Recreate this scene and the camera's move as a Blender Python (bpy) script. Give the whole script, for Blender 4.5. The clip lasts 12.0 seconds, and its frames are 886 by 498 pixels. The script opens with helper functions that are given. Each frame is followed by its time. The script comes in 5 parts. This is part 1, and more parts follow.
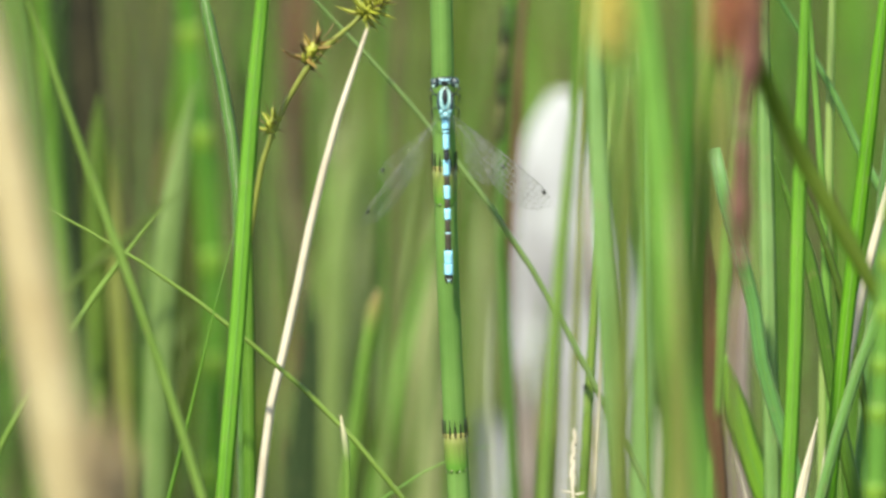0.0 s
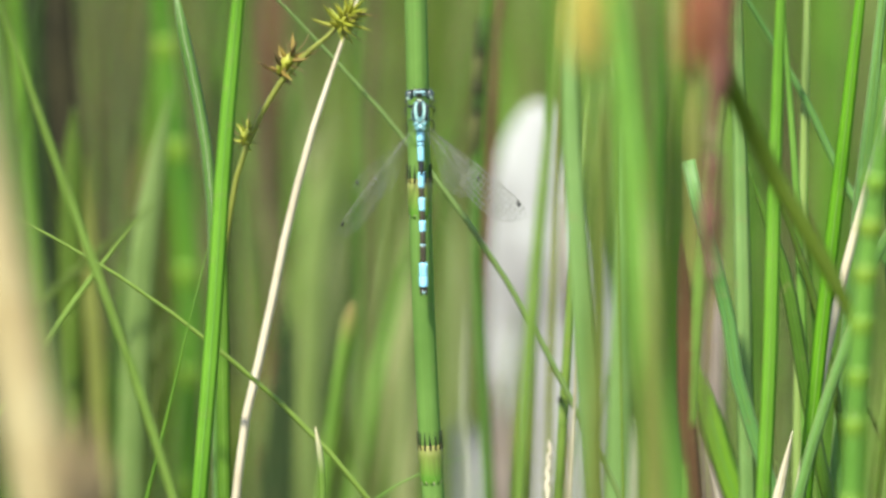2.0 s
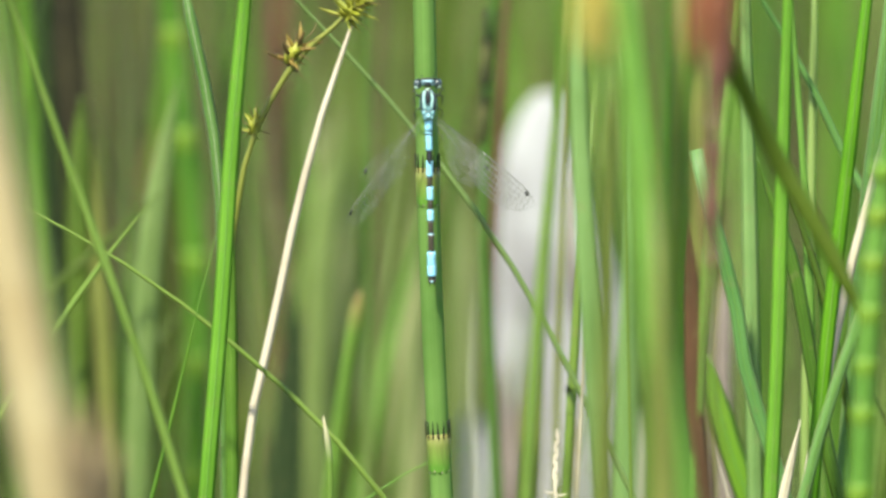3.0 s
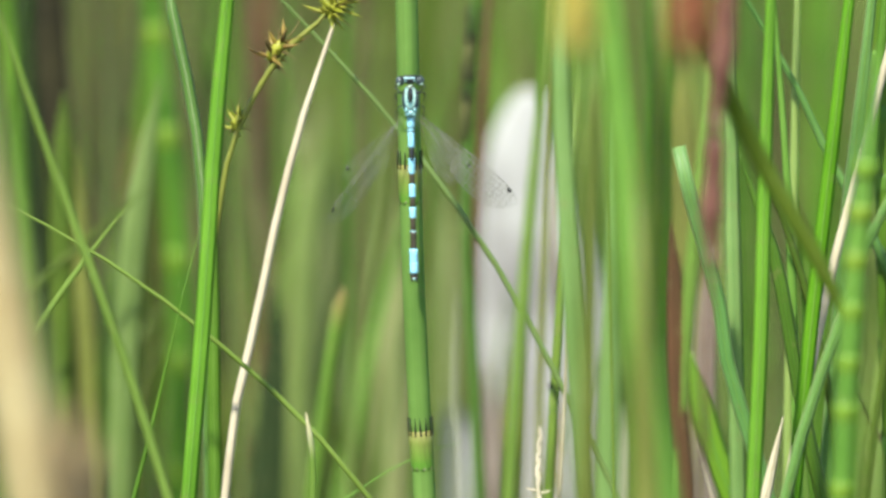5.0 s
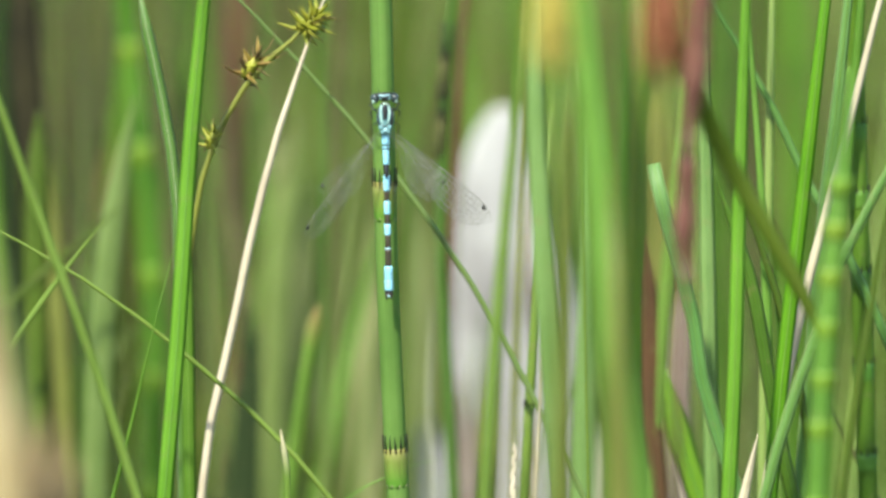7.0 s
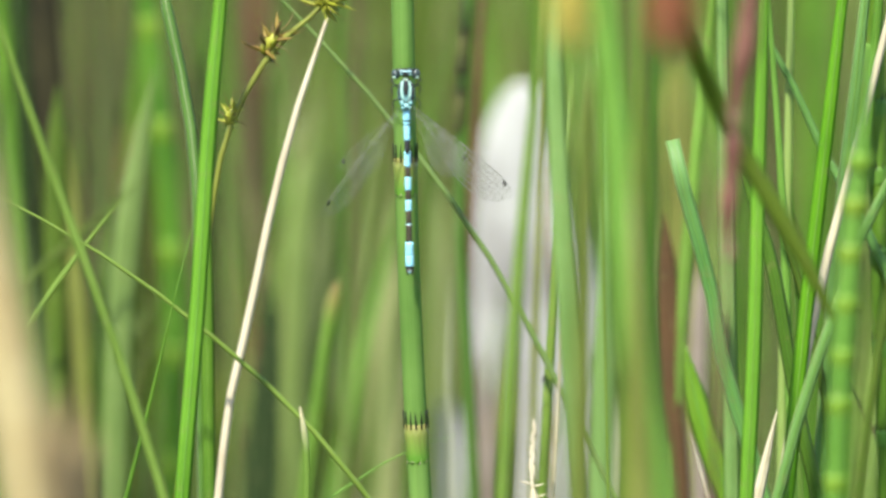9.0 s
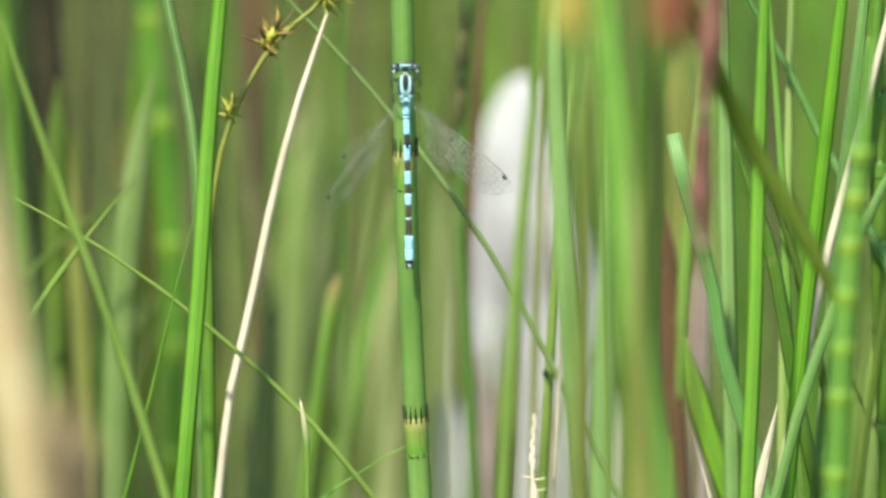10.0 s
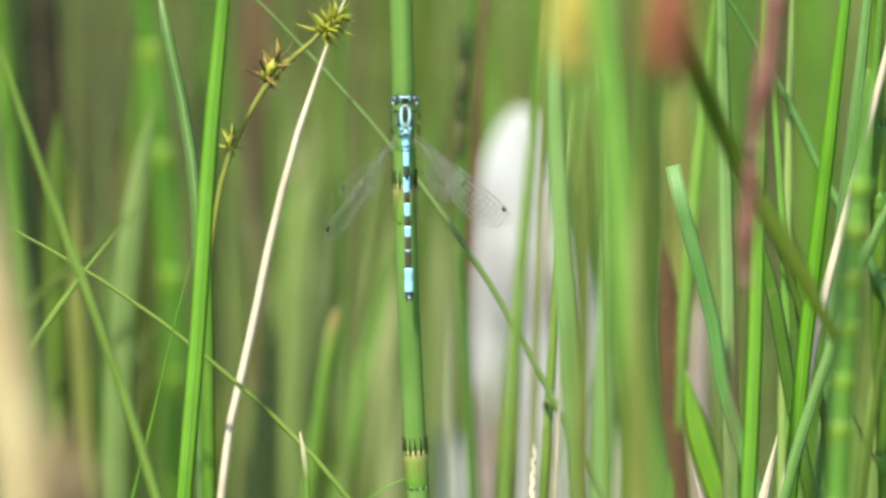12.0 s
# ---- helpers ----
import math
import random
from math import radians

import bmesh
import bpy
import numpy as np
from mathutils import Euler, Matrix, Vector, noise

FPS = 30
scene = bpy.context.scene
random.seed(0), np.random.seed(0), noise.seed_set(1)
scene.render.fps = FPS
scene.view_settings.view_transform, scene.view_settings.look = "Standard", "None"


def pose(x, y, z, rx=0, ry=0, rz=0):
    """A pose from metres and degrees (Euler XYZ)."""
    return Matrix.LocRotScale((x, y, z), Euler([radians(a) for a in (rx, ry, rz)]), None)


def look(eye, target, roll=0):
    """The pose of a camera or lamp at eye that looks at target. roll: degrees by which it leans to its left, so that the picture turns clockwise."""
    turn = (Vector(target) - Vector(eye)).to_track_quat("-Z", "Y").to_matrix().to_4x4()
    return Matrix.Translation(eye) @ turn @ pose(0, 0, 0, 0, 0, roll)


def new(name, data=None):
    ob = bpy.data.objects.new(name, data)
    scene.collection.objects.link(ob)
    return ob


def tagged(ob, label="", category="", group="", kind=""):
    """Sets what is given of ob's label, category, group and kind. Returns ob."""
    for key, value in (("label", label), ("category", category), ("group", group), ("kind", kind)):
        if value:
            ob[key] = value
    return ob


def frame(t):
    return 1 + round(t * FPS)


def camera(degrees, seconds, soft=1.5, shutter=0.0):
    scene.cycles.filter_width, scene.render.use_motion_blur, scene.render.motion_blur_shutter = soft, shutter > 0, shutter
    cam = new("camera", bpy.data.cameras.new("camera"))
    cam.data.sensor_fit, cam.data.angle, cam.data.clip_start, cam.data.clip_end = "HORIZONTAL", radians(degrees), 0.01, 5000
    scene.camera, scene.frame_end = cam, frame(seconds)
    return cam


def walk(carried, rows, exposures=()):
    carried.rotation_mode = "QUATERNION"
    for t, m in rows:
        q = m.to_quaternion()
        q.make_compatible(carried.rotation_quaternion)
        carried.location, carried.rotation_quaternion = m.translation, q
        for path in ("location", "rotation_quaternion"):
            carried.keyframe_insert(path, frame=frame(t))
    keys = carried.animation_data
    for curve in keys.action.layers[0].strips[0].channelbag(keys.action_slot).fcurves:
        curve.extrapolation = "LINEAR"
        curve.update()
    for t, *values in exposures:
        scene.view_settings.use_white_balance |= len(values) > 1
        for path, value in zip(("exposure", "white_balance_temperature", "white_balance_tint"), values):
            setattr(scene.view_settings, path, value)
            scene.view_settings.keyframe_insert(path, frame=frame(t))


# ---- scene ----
cam = camera(6.9, 12.0, soft=3.0)
cam.data.dof.use_dof = True
cam.data.dof.focus_distance = 1.207
cam.data.dof.aperture_fstop = 10.0
walk(cam, [
    (0, pose(0, -1.2, 0.4, 83.928, 0, 0.313)),
    (0.5, pose(0, -1.2, 0.4, 83.951, 0, 0.250)),
    (0.7, pose(0, -1.2, 0.4, 83.991, 0, 0.215)),
    (1, pose(0, -1.2, 0.4, 84.077, 0, 0.115)),
    (1.2, pose(0, -1.2, 0.4, 84.183, 0, 0.058)),
    (1.5, pose(0, -1.2, 0.4, 84.136, 0, 0.103)),
    (2, pose(0, -1.2, 0.4, 84.022, 0, 0.116)),
    (2.5, pose(0, -1.2, 0.4, 83.944, 0, 0.138)),
    (3, pose(0, -1.2, 0.4, 83.937, 0, 0.177)),
    (3.2, pose(0, -1.2, 0.4, 83.968, 0, 0.142)),
    (4.8, pose(0, -1.2, 0.4, 83.958, 0, 0.079)),
    (5, pose(0, -1.2, 0.4, 83.914, 0, 0.042)),
    (5.5, pose(0, -1.2, 0.4, 83.900, 0, 0.037)),
    (5.7, pose(0, -1.2, 0.4, 84.032, 0, -0.060)),
    (5.8, pose(0, -1.2, 0.4, 84.072, 0, -0.122)),
    (6, pose(0, -1.2, 0.4, 84.198, 0, -0.212)),
    (6.5, pose(0, -1.2, 0.4, 84.176, 0, -0.189)),
    (7, pose(0, -1.2, 0.4, 84.049, 0, -0.157)),
    (7.2, pose(0, -1.2, 0.4, 84.006, 0, -0.196)),
    (8.8, pose(0, -1.2, 0.4, 83.898, 0, -0.054)),
    (9, pose(0, -1.2, 0.4, 83.861, 0, -0.006)),
    (9.5, pose(0, -1.2, 0.4, 83.817, 0, 0.000)),
    (10, pose(0, -1.2, 0.4, 83.814, 0, -0.003)),
    (10.5, pose(0, -1.2, 0.4, 83.869, 0, -0.020)),
    (10.7, pose(0, -1.2, 0.4, 84.014, 0, -0.033)),
    (10.8, pose(0, -1.2, 0.4, 84.050, 0, -0.060)),
    (11, pose(0, -1.2, 0.4, 84.038, 0, -0.033)),
    (11.5, pose(0, -1.2, 0.4, 84.058, 0, 0.046)),
    (12, pose(0, -1.2, 0.4, 84.063, 0, -0.004))
], exposures=[(0, 1.26), (3.2, 1.27), (5, 1.21), (7.2, 1.21), (9, 1.28), (12, 1.30)])

# ---- daylight ----
world = bpy.data.worlds.new("hazy_sky")
scene.world = world
world.use_nodes = True
wn = world.node_tree.nodes
sky = wn.new("ShaderNodeTexSky")
sky.sky_type, sky.sun_disc = "NISHITA", False
SUN_UP, SUN_ROUND = radians(57), radians(206)
sky.sun_elevation, sky.sun_rotation = SUN_UP, SUN_ROUND
world.node_tree.links.new(sky.outputs["Color"], wn["Background"].inputs["Color"])
wn["Background"].inputs["Strength"].default_value = 0.115
sun_data = bpy.data.lights.new("sun", "SUN")
sun_data.energy, sun_data.angle, sun_data.color = 4.5, radians(3), (0.97, 0.955, 0.785)
sun = new("sun", sun_data)
sun.matrix_world = look((math.sin(SUN_ROUND) * 5, math.cos(SUN_ROUND) * 5, 5 * math.tan(SUN_UP)), (0, 0, 0))


# ---- materials ----
def nodes_of(name):
    mat = bpy.data.materials.new(name)
    mat.use_nodes = True
    nt = mat.node_tree
    return mat, nt, nt.nodes["Principled BSDF"], nt.nodes["Material Output"]


def node(nt, kind, **values):
    n = nt.nodes.new(kind)
    for key, v in values.items():
        n.inputs[key.replace("_", " ")].default_value = v
    return n


def ramp(nt, fac, stops):
    r = nt.nodes.new("ShaderNodeValToRGB")
    while len(r.color_ramp.elements) < len(stops):
        r.color_ramp.elements.new(0.5)
    for e, (at, c) in zip(r.color_ramp.elements, stops):
        e.position, e.color = at, (*c, 1)
    nt.links.new(fac, r.inputs["Fac"])
    return r.outputs["Color"]


def mix(nt, fac, a, b, blend="MIX"):
    m = nt.nodes.new("ShaderNodeMix")
    m.data_type, m.blend_type = "RGBA", blend
    for sock, v in ((m.inputs["Factor"], fac), (m.inputs["A"], a), (m.inputs["B"], b)):
        if isinstance(v, (int, float)):
            sock.default_value = v
        elif isinstance(v, tuple):
            sock.default_value = (*v, 1)
        else:
            nt.links.new(v, sock)
    return m.outputs["Result"]


def leaf_mat(name, low, high, tip=None, tip_from=0.93, vein=0.25, thin=0.35, rough=0.45, spec=0.35, spots=0.25, margin=None):
    """A leaf surface: fibres along the blade, patches, some light shining through, a drier tip."""
    mat, nt, bsdf, out = nodes_of(name)
    uv = nt.nodes.new("ShaderNodeUVMap")
    sep = nt.nodes.new("ShaderNodeSeparateXYZ")
    nt.links.new(uv.outputs["UV"], sep.inputs["Vector"])
    stretch = node(nt, "ShaderNodeMapping", Scale=(26.0, 3.0, 1.0))
    nt.links.new(uv.outputs["UV"], stretch.inputs["Vector"])
    fibre = node(nt, "ShaderNodeTexNoise", Scale=1.0, Detail=3.0)
    nt.links.new(stretch.outputs["Vector"], fibre.inputs["Vector"])
    where = nt.nodes.new("ShaderNodeTexCoord")
    patch = node(nt, "ShaderNodeTexNoise", Scale=60.0, Detail=4.0, Roughness=0.6)
    nt.links.new(where.outputs["Object"], patch.inputs["Vector"])
    info = nt.nodes.new("ShaderNodeObjectInfo")
    hue = node(nt, "ShaderNodeHueSaturation", Saturation=1.0, Value=1.0, Fac=1.0)
    turn = node(nt, "ShaderNodeMapRange")
    turn.inputs["To Min"].default_value, turn.inputs["To Max"].default_value = 0.49, 0.51
    nt.links.new(info.outputs["Random"], turn.inputs["Value"])
    nt.links.new(turn.outputs["Result"], hue.inputs["Hue"])
    base = ramp(nt, patch.outputs["Fac"], [(0.3, low), (0.7, high)])
    streak = ramp(nt, fibre.outputs["Fac"], [(0.35, (1 - vein,) * 3), (0.65, (1.0, 1.0, 1.0))])
    colour = mix(nt, 1.0, base, streak, "MULTIPLY")
    speck = node(nt, "ShaderNodeTexNoise", Scale=420.0, Detail=2.0)
    nt.links.new(where.outputs["Object"], speck.inputs["Vector"])
    dots = ramp(nt, speck.outputs["Fac"], [(0.62, (0.0, 0.0, 0.0)), (0.74, (spots,) * 3)])
    colour = mix(nt, dots, colour, (0.30, 0.27, 0.12))
    if margin:
        rim = ramp(nt, sep.outputs["X"], [(0.5, (0.9,) * 3), (0.56, (0.0,) * 3), (0.73, (0.0,) * 3), (0.75, (0.5,) * 3), (0.77, (0.0,) * 3), (0.93, (0.0,) * 3), (1.0, (0.9,) * 3)])
        colour = mix(nt, rim, colour, margin)
    if tip:
        dry = ramp(nt, sep.outputs["Y"], [(tip_from, (0.0, 0.0, 0.0)), (1.0, (1.0, 1.0, 1.0))])
        colour = mix(nt, dry, colour, tip)
    nt.links.new(colour, hue.inputs["Color"])
    nt.links.new(hue.outputs["Color"], bsdf.inputs["Base Color"])
    bsdf.inputs["Roughness"].default_value = rough
    bsdf.inputs["Specular IOR Level"].default_value = spec
    bump = node(nt, "ShaderNodeBump", Strength=0.25, Distance=0.0003)
    nt.links.new(fibre.outputs["Fac"], bump.inputs["Height"])
    nt.links.new(bump.outputs["Normal"], bsdf.inputs["Normal"])
    if thin:
        glow = nt.nodes.new("ShaderNodeBsdfTranslucent")
        nt.links.new(hue.outputs["Color"], glow.inputs["Color"])
        both = nt.nodes.new("ShaderNodeMixShader")
        both.inputs["Fac"].default_value = thin
        nt.links.new(bsdf.outputs["BSDF"], both.inputs[1])
        nt.links.new(glow.outputs["BSDF"], both.inputs[2])
        nt.links.new(both.outputs["Shader"], out.inputs["Surface"])
    return mat


def plain_mat(name, colour, rough=0.4, spec=0.5, metal=0.0, coat=0.0, vary=0.15, size=900.0):
    """A small hard surface with fine mottling."""
    mat, nt, bsdf, out = nodes_of(name)
    where = nt.nodes.new("ShaderNodeTexCoord")
    n = node(nt, "ShaderNodeTexNoise", Scale=size, Detail=3.0)
    nt.links.new(where.outputs["Object"], n.inputs["Vector"])
    dark = tuple(c * (1 - vary) for c in colour)
    bright = tuple(min(1.0, c * (1 + vary)) for c in colour)
    nt.links.new(ramp(nt, n.outputs["Fac"], [(0.35, dark), (0.65, bright)]), bsdf.inputs["Base Color"])
    bsdf.inputs["Roughness"].default_value, bsdf.inputs["Specular IOR Level"].default_value = rough, spec
    bsdf.inputs["Metallic"].default_value, bsdf.inputs["Coat Weight"].default_value = metal, coat
    bump = node(nt, "ShaderNodeBump", Strength=0.15, Distance=0.0001)
    nt.links.new(n.outputs["Fac"], bump.inputs["Height"])
    nt.links.new(bump.outputs["Normal"], bsdf.inputs["Normal"])
    return mat


def wing_mat():
    mat, nt, bsdf, out = nodes_of("wing_membrane")
    clear = nt.nodes.new("ShaderNodeBsdfTransparent")
    clear.inputs["Color"].default_value = (0.97, 0.98, 0.97, 1)
    gloss = nt.nodes.new("ShaderNodeBsdfGlossy")
    gloss.inputs["Roughness"].default_value = 0.6
    skin = nt.nodes.new("ShaderNodeBsdfDiffuse")
    skin.inputs["Color"].default_value = (0.55, 0.56, 0.5, 1)
    a, b = nt.nodes.new("ShaderNodeMixShader"), nt.nodes.new("ShaderNodeMixShader")
    a.inputs["Fac"].default_value, b.inputs["Fac"].default_value = 0.003, 0.004
    nt.links.new(clear.outputs["BSDF"], a.inputs[1])
    nt.links.new(gloss.outputs["BSDF"], a.inputs[2])
    nt.links.new(a.outputs["Shader"], b.inputs[1])
    nt.links.new(skin.outputs["BSDF"], b.inputs[2])
    nt.links.new(b.outputs["Shader"], out.inputs["Surface"])
    return mat


def ground_mat():
    mat, nt, bsdf, out = nodes_of("bog_soil")
    where = nt.nodes.new("ShaderNodeTexCoord")
    big = node(nt, "ShaderNodeTexNoise", Scale=3.0, Detail=8.0, Roughness=0.65)
    fine = node(nt, "ShaderNodeTexNoise", Scale=90.0, Detail=6.0, Roughness=0.7)
    for n in (big, fine):
        nt.links.new(where.outputs["Object"], n.inputs["Vector"])
    a = ramp(nt, big.outputs["Fac"], [(0.35, (0.03, 0.045, 0.012)), (0.5, (0.06, 0.07, 0.02)), (0.65, (0.11, 0.085, 0.045))])
    b = ramp(nt, fine.outputs["Fac"], [(0.35, (0.45, 0.45, 0.45)), (0.7, (1.3, 1.25, 1.1))])
    nt.links.new(mix(nt, 1.0, a, b, "MULTIPLY"), bsdf.inputs["Base Color"])
    bsdf.inputs["Roughness"].default_value = 0.9
    bump = node(nt, "ShaderNodeBump", Strength=0.8, Distance=0.01)
    nt.links.new(fine.outputs["Fac"], bump.inputs["Height"])
    nt.links.new(bump.outputs["Normal"], bsdf.inputs["Normal"])
    return mat


def bleached_mat():
    mat, nt, bsdf, out = nodes_of("bleached_wood")
    where = nt.nodes.new("ShaderNodeTexCoord")
    long = node(nt, "ShaderNodeMapping", Scale=(1.0, 1.0, 0.08))
    nt.links.new(where.outputs["Object"], long.inputs["Vector"])
    grain = node(nt, "ShaderNodeTexNoise", Scale=220.0, Detail=5.0, Roughness=0.6)
    nt.links.new(long.outputs["Vector"], grain.inputs["Vector"])
    blot = node(nt, "ShaderNodeTexNoise", Scale=28.0, Detail=4.0)
    nt.links.new(where.outputs["Object"], blot.inputs["Vector"])
    a = ramp(nt, grain.outputs["Fac"], [(0.3, (0.285, 0.281, 0.279)), (0.6, (0.415, 0.411, 0.408))])
    b = ramp(nt, blot.outputs["Fac"], [(0.30, (0.55, 0.53, 0.53)), (0.45, (1.0, 1.0, 1.0))])
    worn = mix(nt, 1.0, a, b, "MULTIPLY")
    nt.links.new(worn, bsdf.inputs["Base Color"])
    bsdf.inputs["Roughness"].default_value = 0.75
    bump = node(nt, "ShaderNodeBump", Strength=0.5, Distance=0.001)
    nt.links.new(grain.outputs["Fac"], bump.inputs["Height"])
    nt.links.new(bump.outputs["Normal"], bsdf.inputs["Normal"])
    return mat


VIVID = leaf_mat("vivid_green_leaf", (0.105, 0.30, 0.008), (0.17, 0.42, 0.014))
GREEN = leaf_mat("fresh_green_leaf", (0.085, 0.21, 0.018), (0.15, 0.32, 0.03))
LIGHT = leaf_mat("light_green_leaf", (0.17, 0.36, 0.05), (0.24, 0.47, 0.08))
BLUISH = leaf_mat("greyish_green_leaf", (0.13, 0.295, 0.07), (0.195, 0.39, 0.108), vein=0.3, margin=(0.42, 0.52, 0.22))
DARK = leaf_mat("dark_green_leaf", (0.06, 0.16, 0.015), (0.10, 0.23, 0.025), margin=(0.33, 0.45, 0.13))
OLIVE = leaf_mat("olive_leaf", (0.085, 0.138, 0.017), (0.14, 0.205, 0.028))
BROWNTIP = leaf_mat("green_leaf_dry_tip", (0.14, 0.27, 0.035), (0.20, 0.35, 0.05), tip=(0.36, 0.24, 0.10), tip_from=0.97)
TAN = leaf_mat("tan_dead_leaf", (0.13, 0.12, 0.05), (0.215, 0.19, 0.088), thin=0.2, rough=0.7)
BROWN = leaf_mat("brown_dead_leaf", (0.08, 0.066, 0.024), (0.135, 0.11, 0.042), thin=0.15, rough=0.75)
PALE = leaf_mat("pale_grey_dead_leaf", (0.24, 0.28, 0.105), (0.35, 0.385, 0.165), thin=0.2, rough=0.75)
STRAW = leaf_mat("cream_straw", (0.47, 0.39, 0.27), (0.71, 0.63, 0.47), vein=0.25, thin=0.06, rough=0.5)
BUFF = leaf_mat("buff_dry_stalk", (0.41, 0.31, 0.145), (0.55, 0.46, 0.25), vein=0.3, thin=0.15, rough=0.6)
RED = leaf_mat("red_brown_stalk", (0.15, 0.055, 0.044), (0.29, 0.115, 0.095), vein=0.5, thin=0.15, rough=0.55)
RUST = leaf_mat("rusty_seed_head", (0.28, 0.095, 0.045), (0.44, 0.165, 0.075), vein=0.35, thin=0.15, rough=0.7)
YELLOW = leaf_mat("yellow_spike", (0.46, 0.38, 0.06), (0.62, 0.52, 0.12), thin=0.2, rough=0.6)
SEED = leaf_mat("olive_yellow_utricle", (0.26, 0.28, 0.018), (0.43, 0.44, 0.05), vein=0.4, thin=0.2)
SCALE = leaf_mat("brown_spikelet_scale", (0.10, 0.065, 0.02), (0.20, 0.13, 0.045), thin=0.15, rough=0.6)
SEDGE_STALK = leaf_mat("yellowish_sedge_stalk", (0.25, 0.285, 0.045), (0.35, 0.38, 0.075))
RUSTY_SEED = leaf_mat("golden_brown_utricle", (0.26, 0.17, 0.03), (0.40, 0.28, 0.06), vein=0.4, thin=0.2)
SHEATH = leaf_mat("horsetail_sheath", (0.085, 0.20, 0.02), (0.135, 0.28, 0.03), tip=(0.25, 0.185, 0.065), tip_from=0.3, vein=0.3, thin=0.0)
SHEATH_YELLOW = leaf_mat("yellow_sheath", (0.11, 0.22, 0.015), (0.165, 0.285, 0.022), vein=0.3, thin=0.0)
SHEATH_BROWN = leaf_mat("brown_sheath", (0.03, 0.036, 0.011), (0.056, 0.062, 0.019), vein=0.3, thin=0.0, rough=0.6, spec=0.15)
SAGE = leaf_mat("sage_green_drying_leaf", (0.18, 0.245, 0.065), (0.265, 0.33, 0.105), thin=0.3, rough=0.65)
PALETIP = leaf_mat("green_leaf_cream_tip", (0.15, 0.27, 0.04), (0.22, 0.35, 0.06), tip=(0.85, 0.74, 0.52), tip_from=0.97)
STEM = leaf_mat("blue_green_stem", (0.155, 0.325, 0.066), (0.222, 0.412, 0.1), vein=0.2, thin=0.42, rough=0.6, spec=0.2)
DEEP = leaf_mat("deep_green_stem", (0.075, 0.205, 0.022), (0.12, 0.28, 0.036), vein=0.2, thin=0.1, rough=0.5)
# dark brown that stands in for deep shade in the thicket's gaps
SHADE_BROWN = leaf_mat("dark_brown_shade_leaf", (0.042, 0.052, 0.014), (0.08, 0.085, 0.026), thin=0.05, rough=0.85)
SOFT = leaf_mat("soft_yellow_green_leaf", (0.18, 0.29, 0.045), (0.25, 0.38, 0.07))
SPRING = leaf_mat("spring_green_leaf", (0.145, 0.34, 0.022), (0.22, 0.46, 0.04))
RUSSET = leaf_mat("russet_dead_leaf", (0.165, 0.115, 0.042), (0.235, 0.16, 0.062), thin=0.15, rough=0.75)
KHAKI = leaf_mat("khaki_drying_leaf", (0.21, 0.24, 0.05), (0.30, 0.33, 0.08))
MINT = leaf_mat("pale_mint_leaf", (0.20, 0.37, 0.10), (0.29, 0.48, 0.16))
GILT = leaf_mat("thin_olive_leaf", (0.20, 0.295, 0.03), (0.27, 0.37, 0.05), thin=0.6)
WAN = leaf_mat("wan_green_stalk", (0.19, 0.285, 0.075), (0.26, 0.36, 0.11))
# dark green holding the dense shade between stems as colour
SHADE_GREEN = leaf_mat("dark_green_shade_leaf", (0.018, 0.035, 0.009), (0.036, 0.06, 0.017), thin=0.0, rough=0.7, spec=0.2)
MOSS = leaf_mat("moss_green_leaf", (0.075, 0.165, 0.022), (0.12, 0.235, 0.042))
BURNT = leaf_mat("burnt_brown_dead_stalk", (0.072, 0.03, 0.012), (0.125, 0.05, 0.02), thin=0.05, rough=0.75)
# near-black colour that stands for a deeply shaded hollow
SHADE_BLACK = leaf_mat("near_black_shade_leaf", (0.016, 0.014, 0.006), (0.034, 0.03, 0.012), thin=0.0, rough=0.8, spec=0.2)
EDGED = leaf_mat("green_leaf_white_edge", (0.10, 0.235, 0.04), (0.155, 0.32, 0.068), vein=0.3, margin=(0.52, 0.56, 0.36))
UMBER = leaf_mat("umber_dead_stalk", (0.095, 0.045, 0.02), (0.16, 0.08, 0.036), vein=0.35, thin=0.1, rough=0.7)
FAWN = leaf_mat("fawn_withered_leaf", (0.40, 0.29, 0.14), (0.56, 0.43, 0.24), vein=0.35, thin=0.4, rough=0.7)
DUN = leaf_mat("dun_dead_leaf", (0.30, 0.225, 0.12), (0.44, 0.345, 0.205), vein=0.35, thin=0.15, rough=0.7)
WHITISH = leaf_mat("whitish_dead_leaf", (0.33, 0.355, 0.22), (0.45, 0.465, 0.32), thin=0.2, rough=0.75)
TOOTH = plain_mat("black_tooth", (0.012, 0.012, 0.008), 0.6, 0.3)
BLUE = plain_mat("sky_blue_cuticle", (0.29, 0.64, 0.82), 0.32, 0.5, coat=0.2)
TEAL = plain_mat("teal_cuticle", (0.165, 0.35, 0.375), 0.35, 0.5, coat=0.2)
BLACK = plain_mat("black_cuticle", (0.018, 0.018, 0.02), 0.3, 0.5, coat=0.2)
BRONZE = plain_mat("bronze_black_cuticle", (0.05, 0.042, 0.028), 0.35, 0.5, coat=0.2)
PALEBLUE = plain_mat("pale_blue_cuticle", (0.37, 0.63, 0.70), 0.3, 0.5, coat=0.2)
PALEGREEN = plain_mat("pale_green_cuticle", (0.45, 0.64, 0.56), 0.3, 0.5, coat=0.2)
EYE = plain_mat("dark_eye", (0.025, 0.04, 0.042), 0.3, 0.5, coat=0.2)
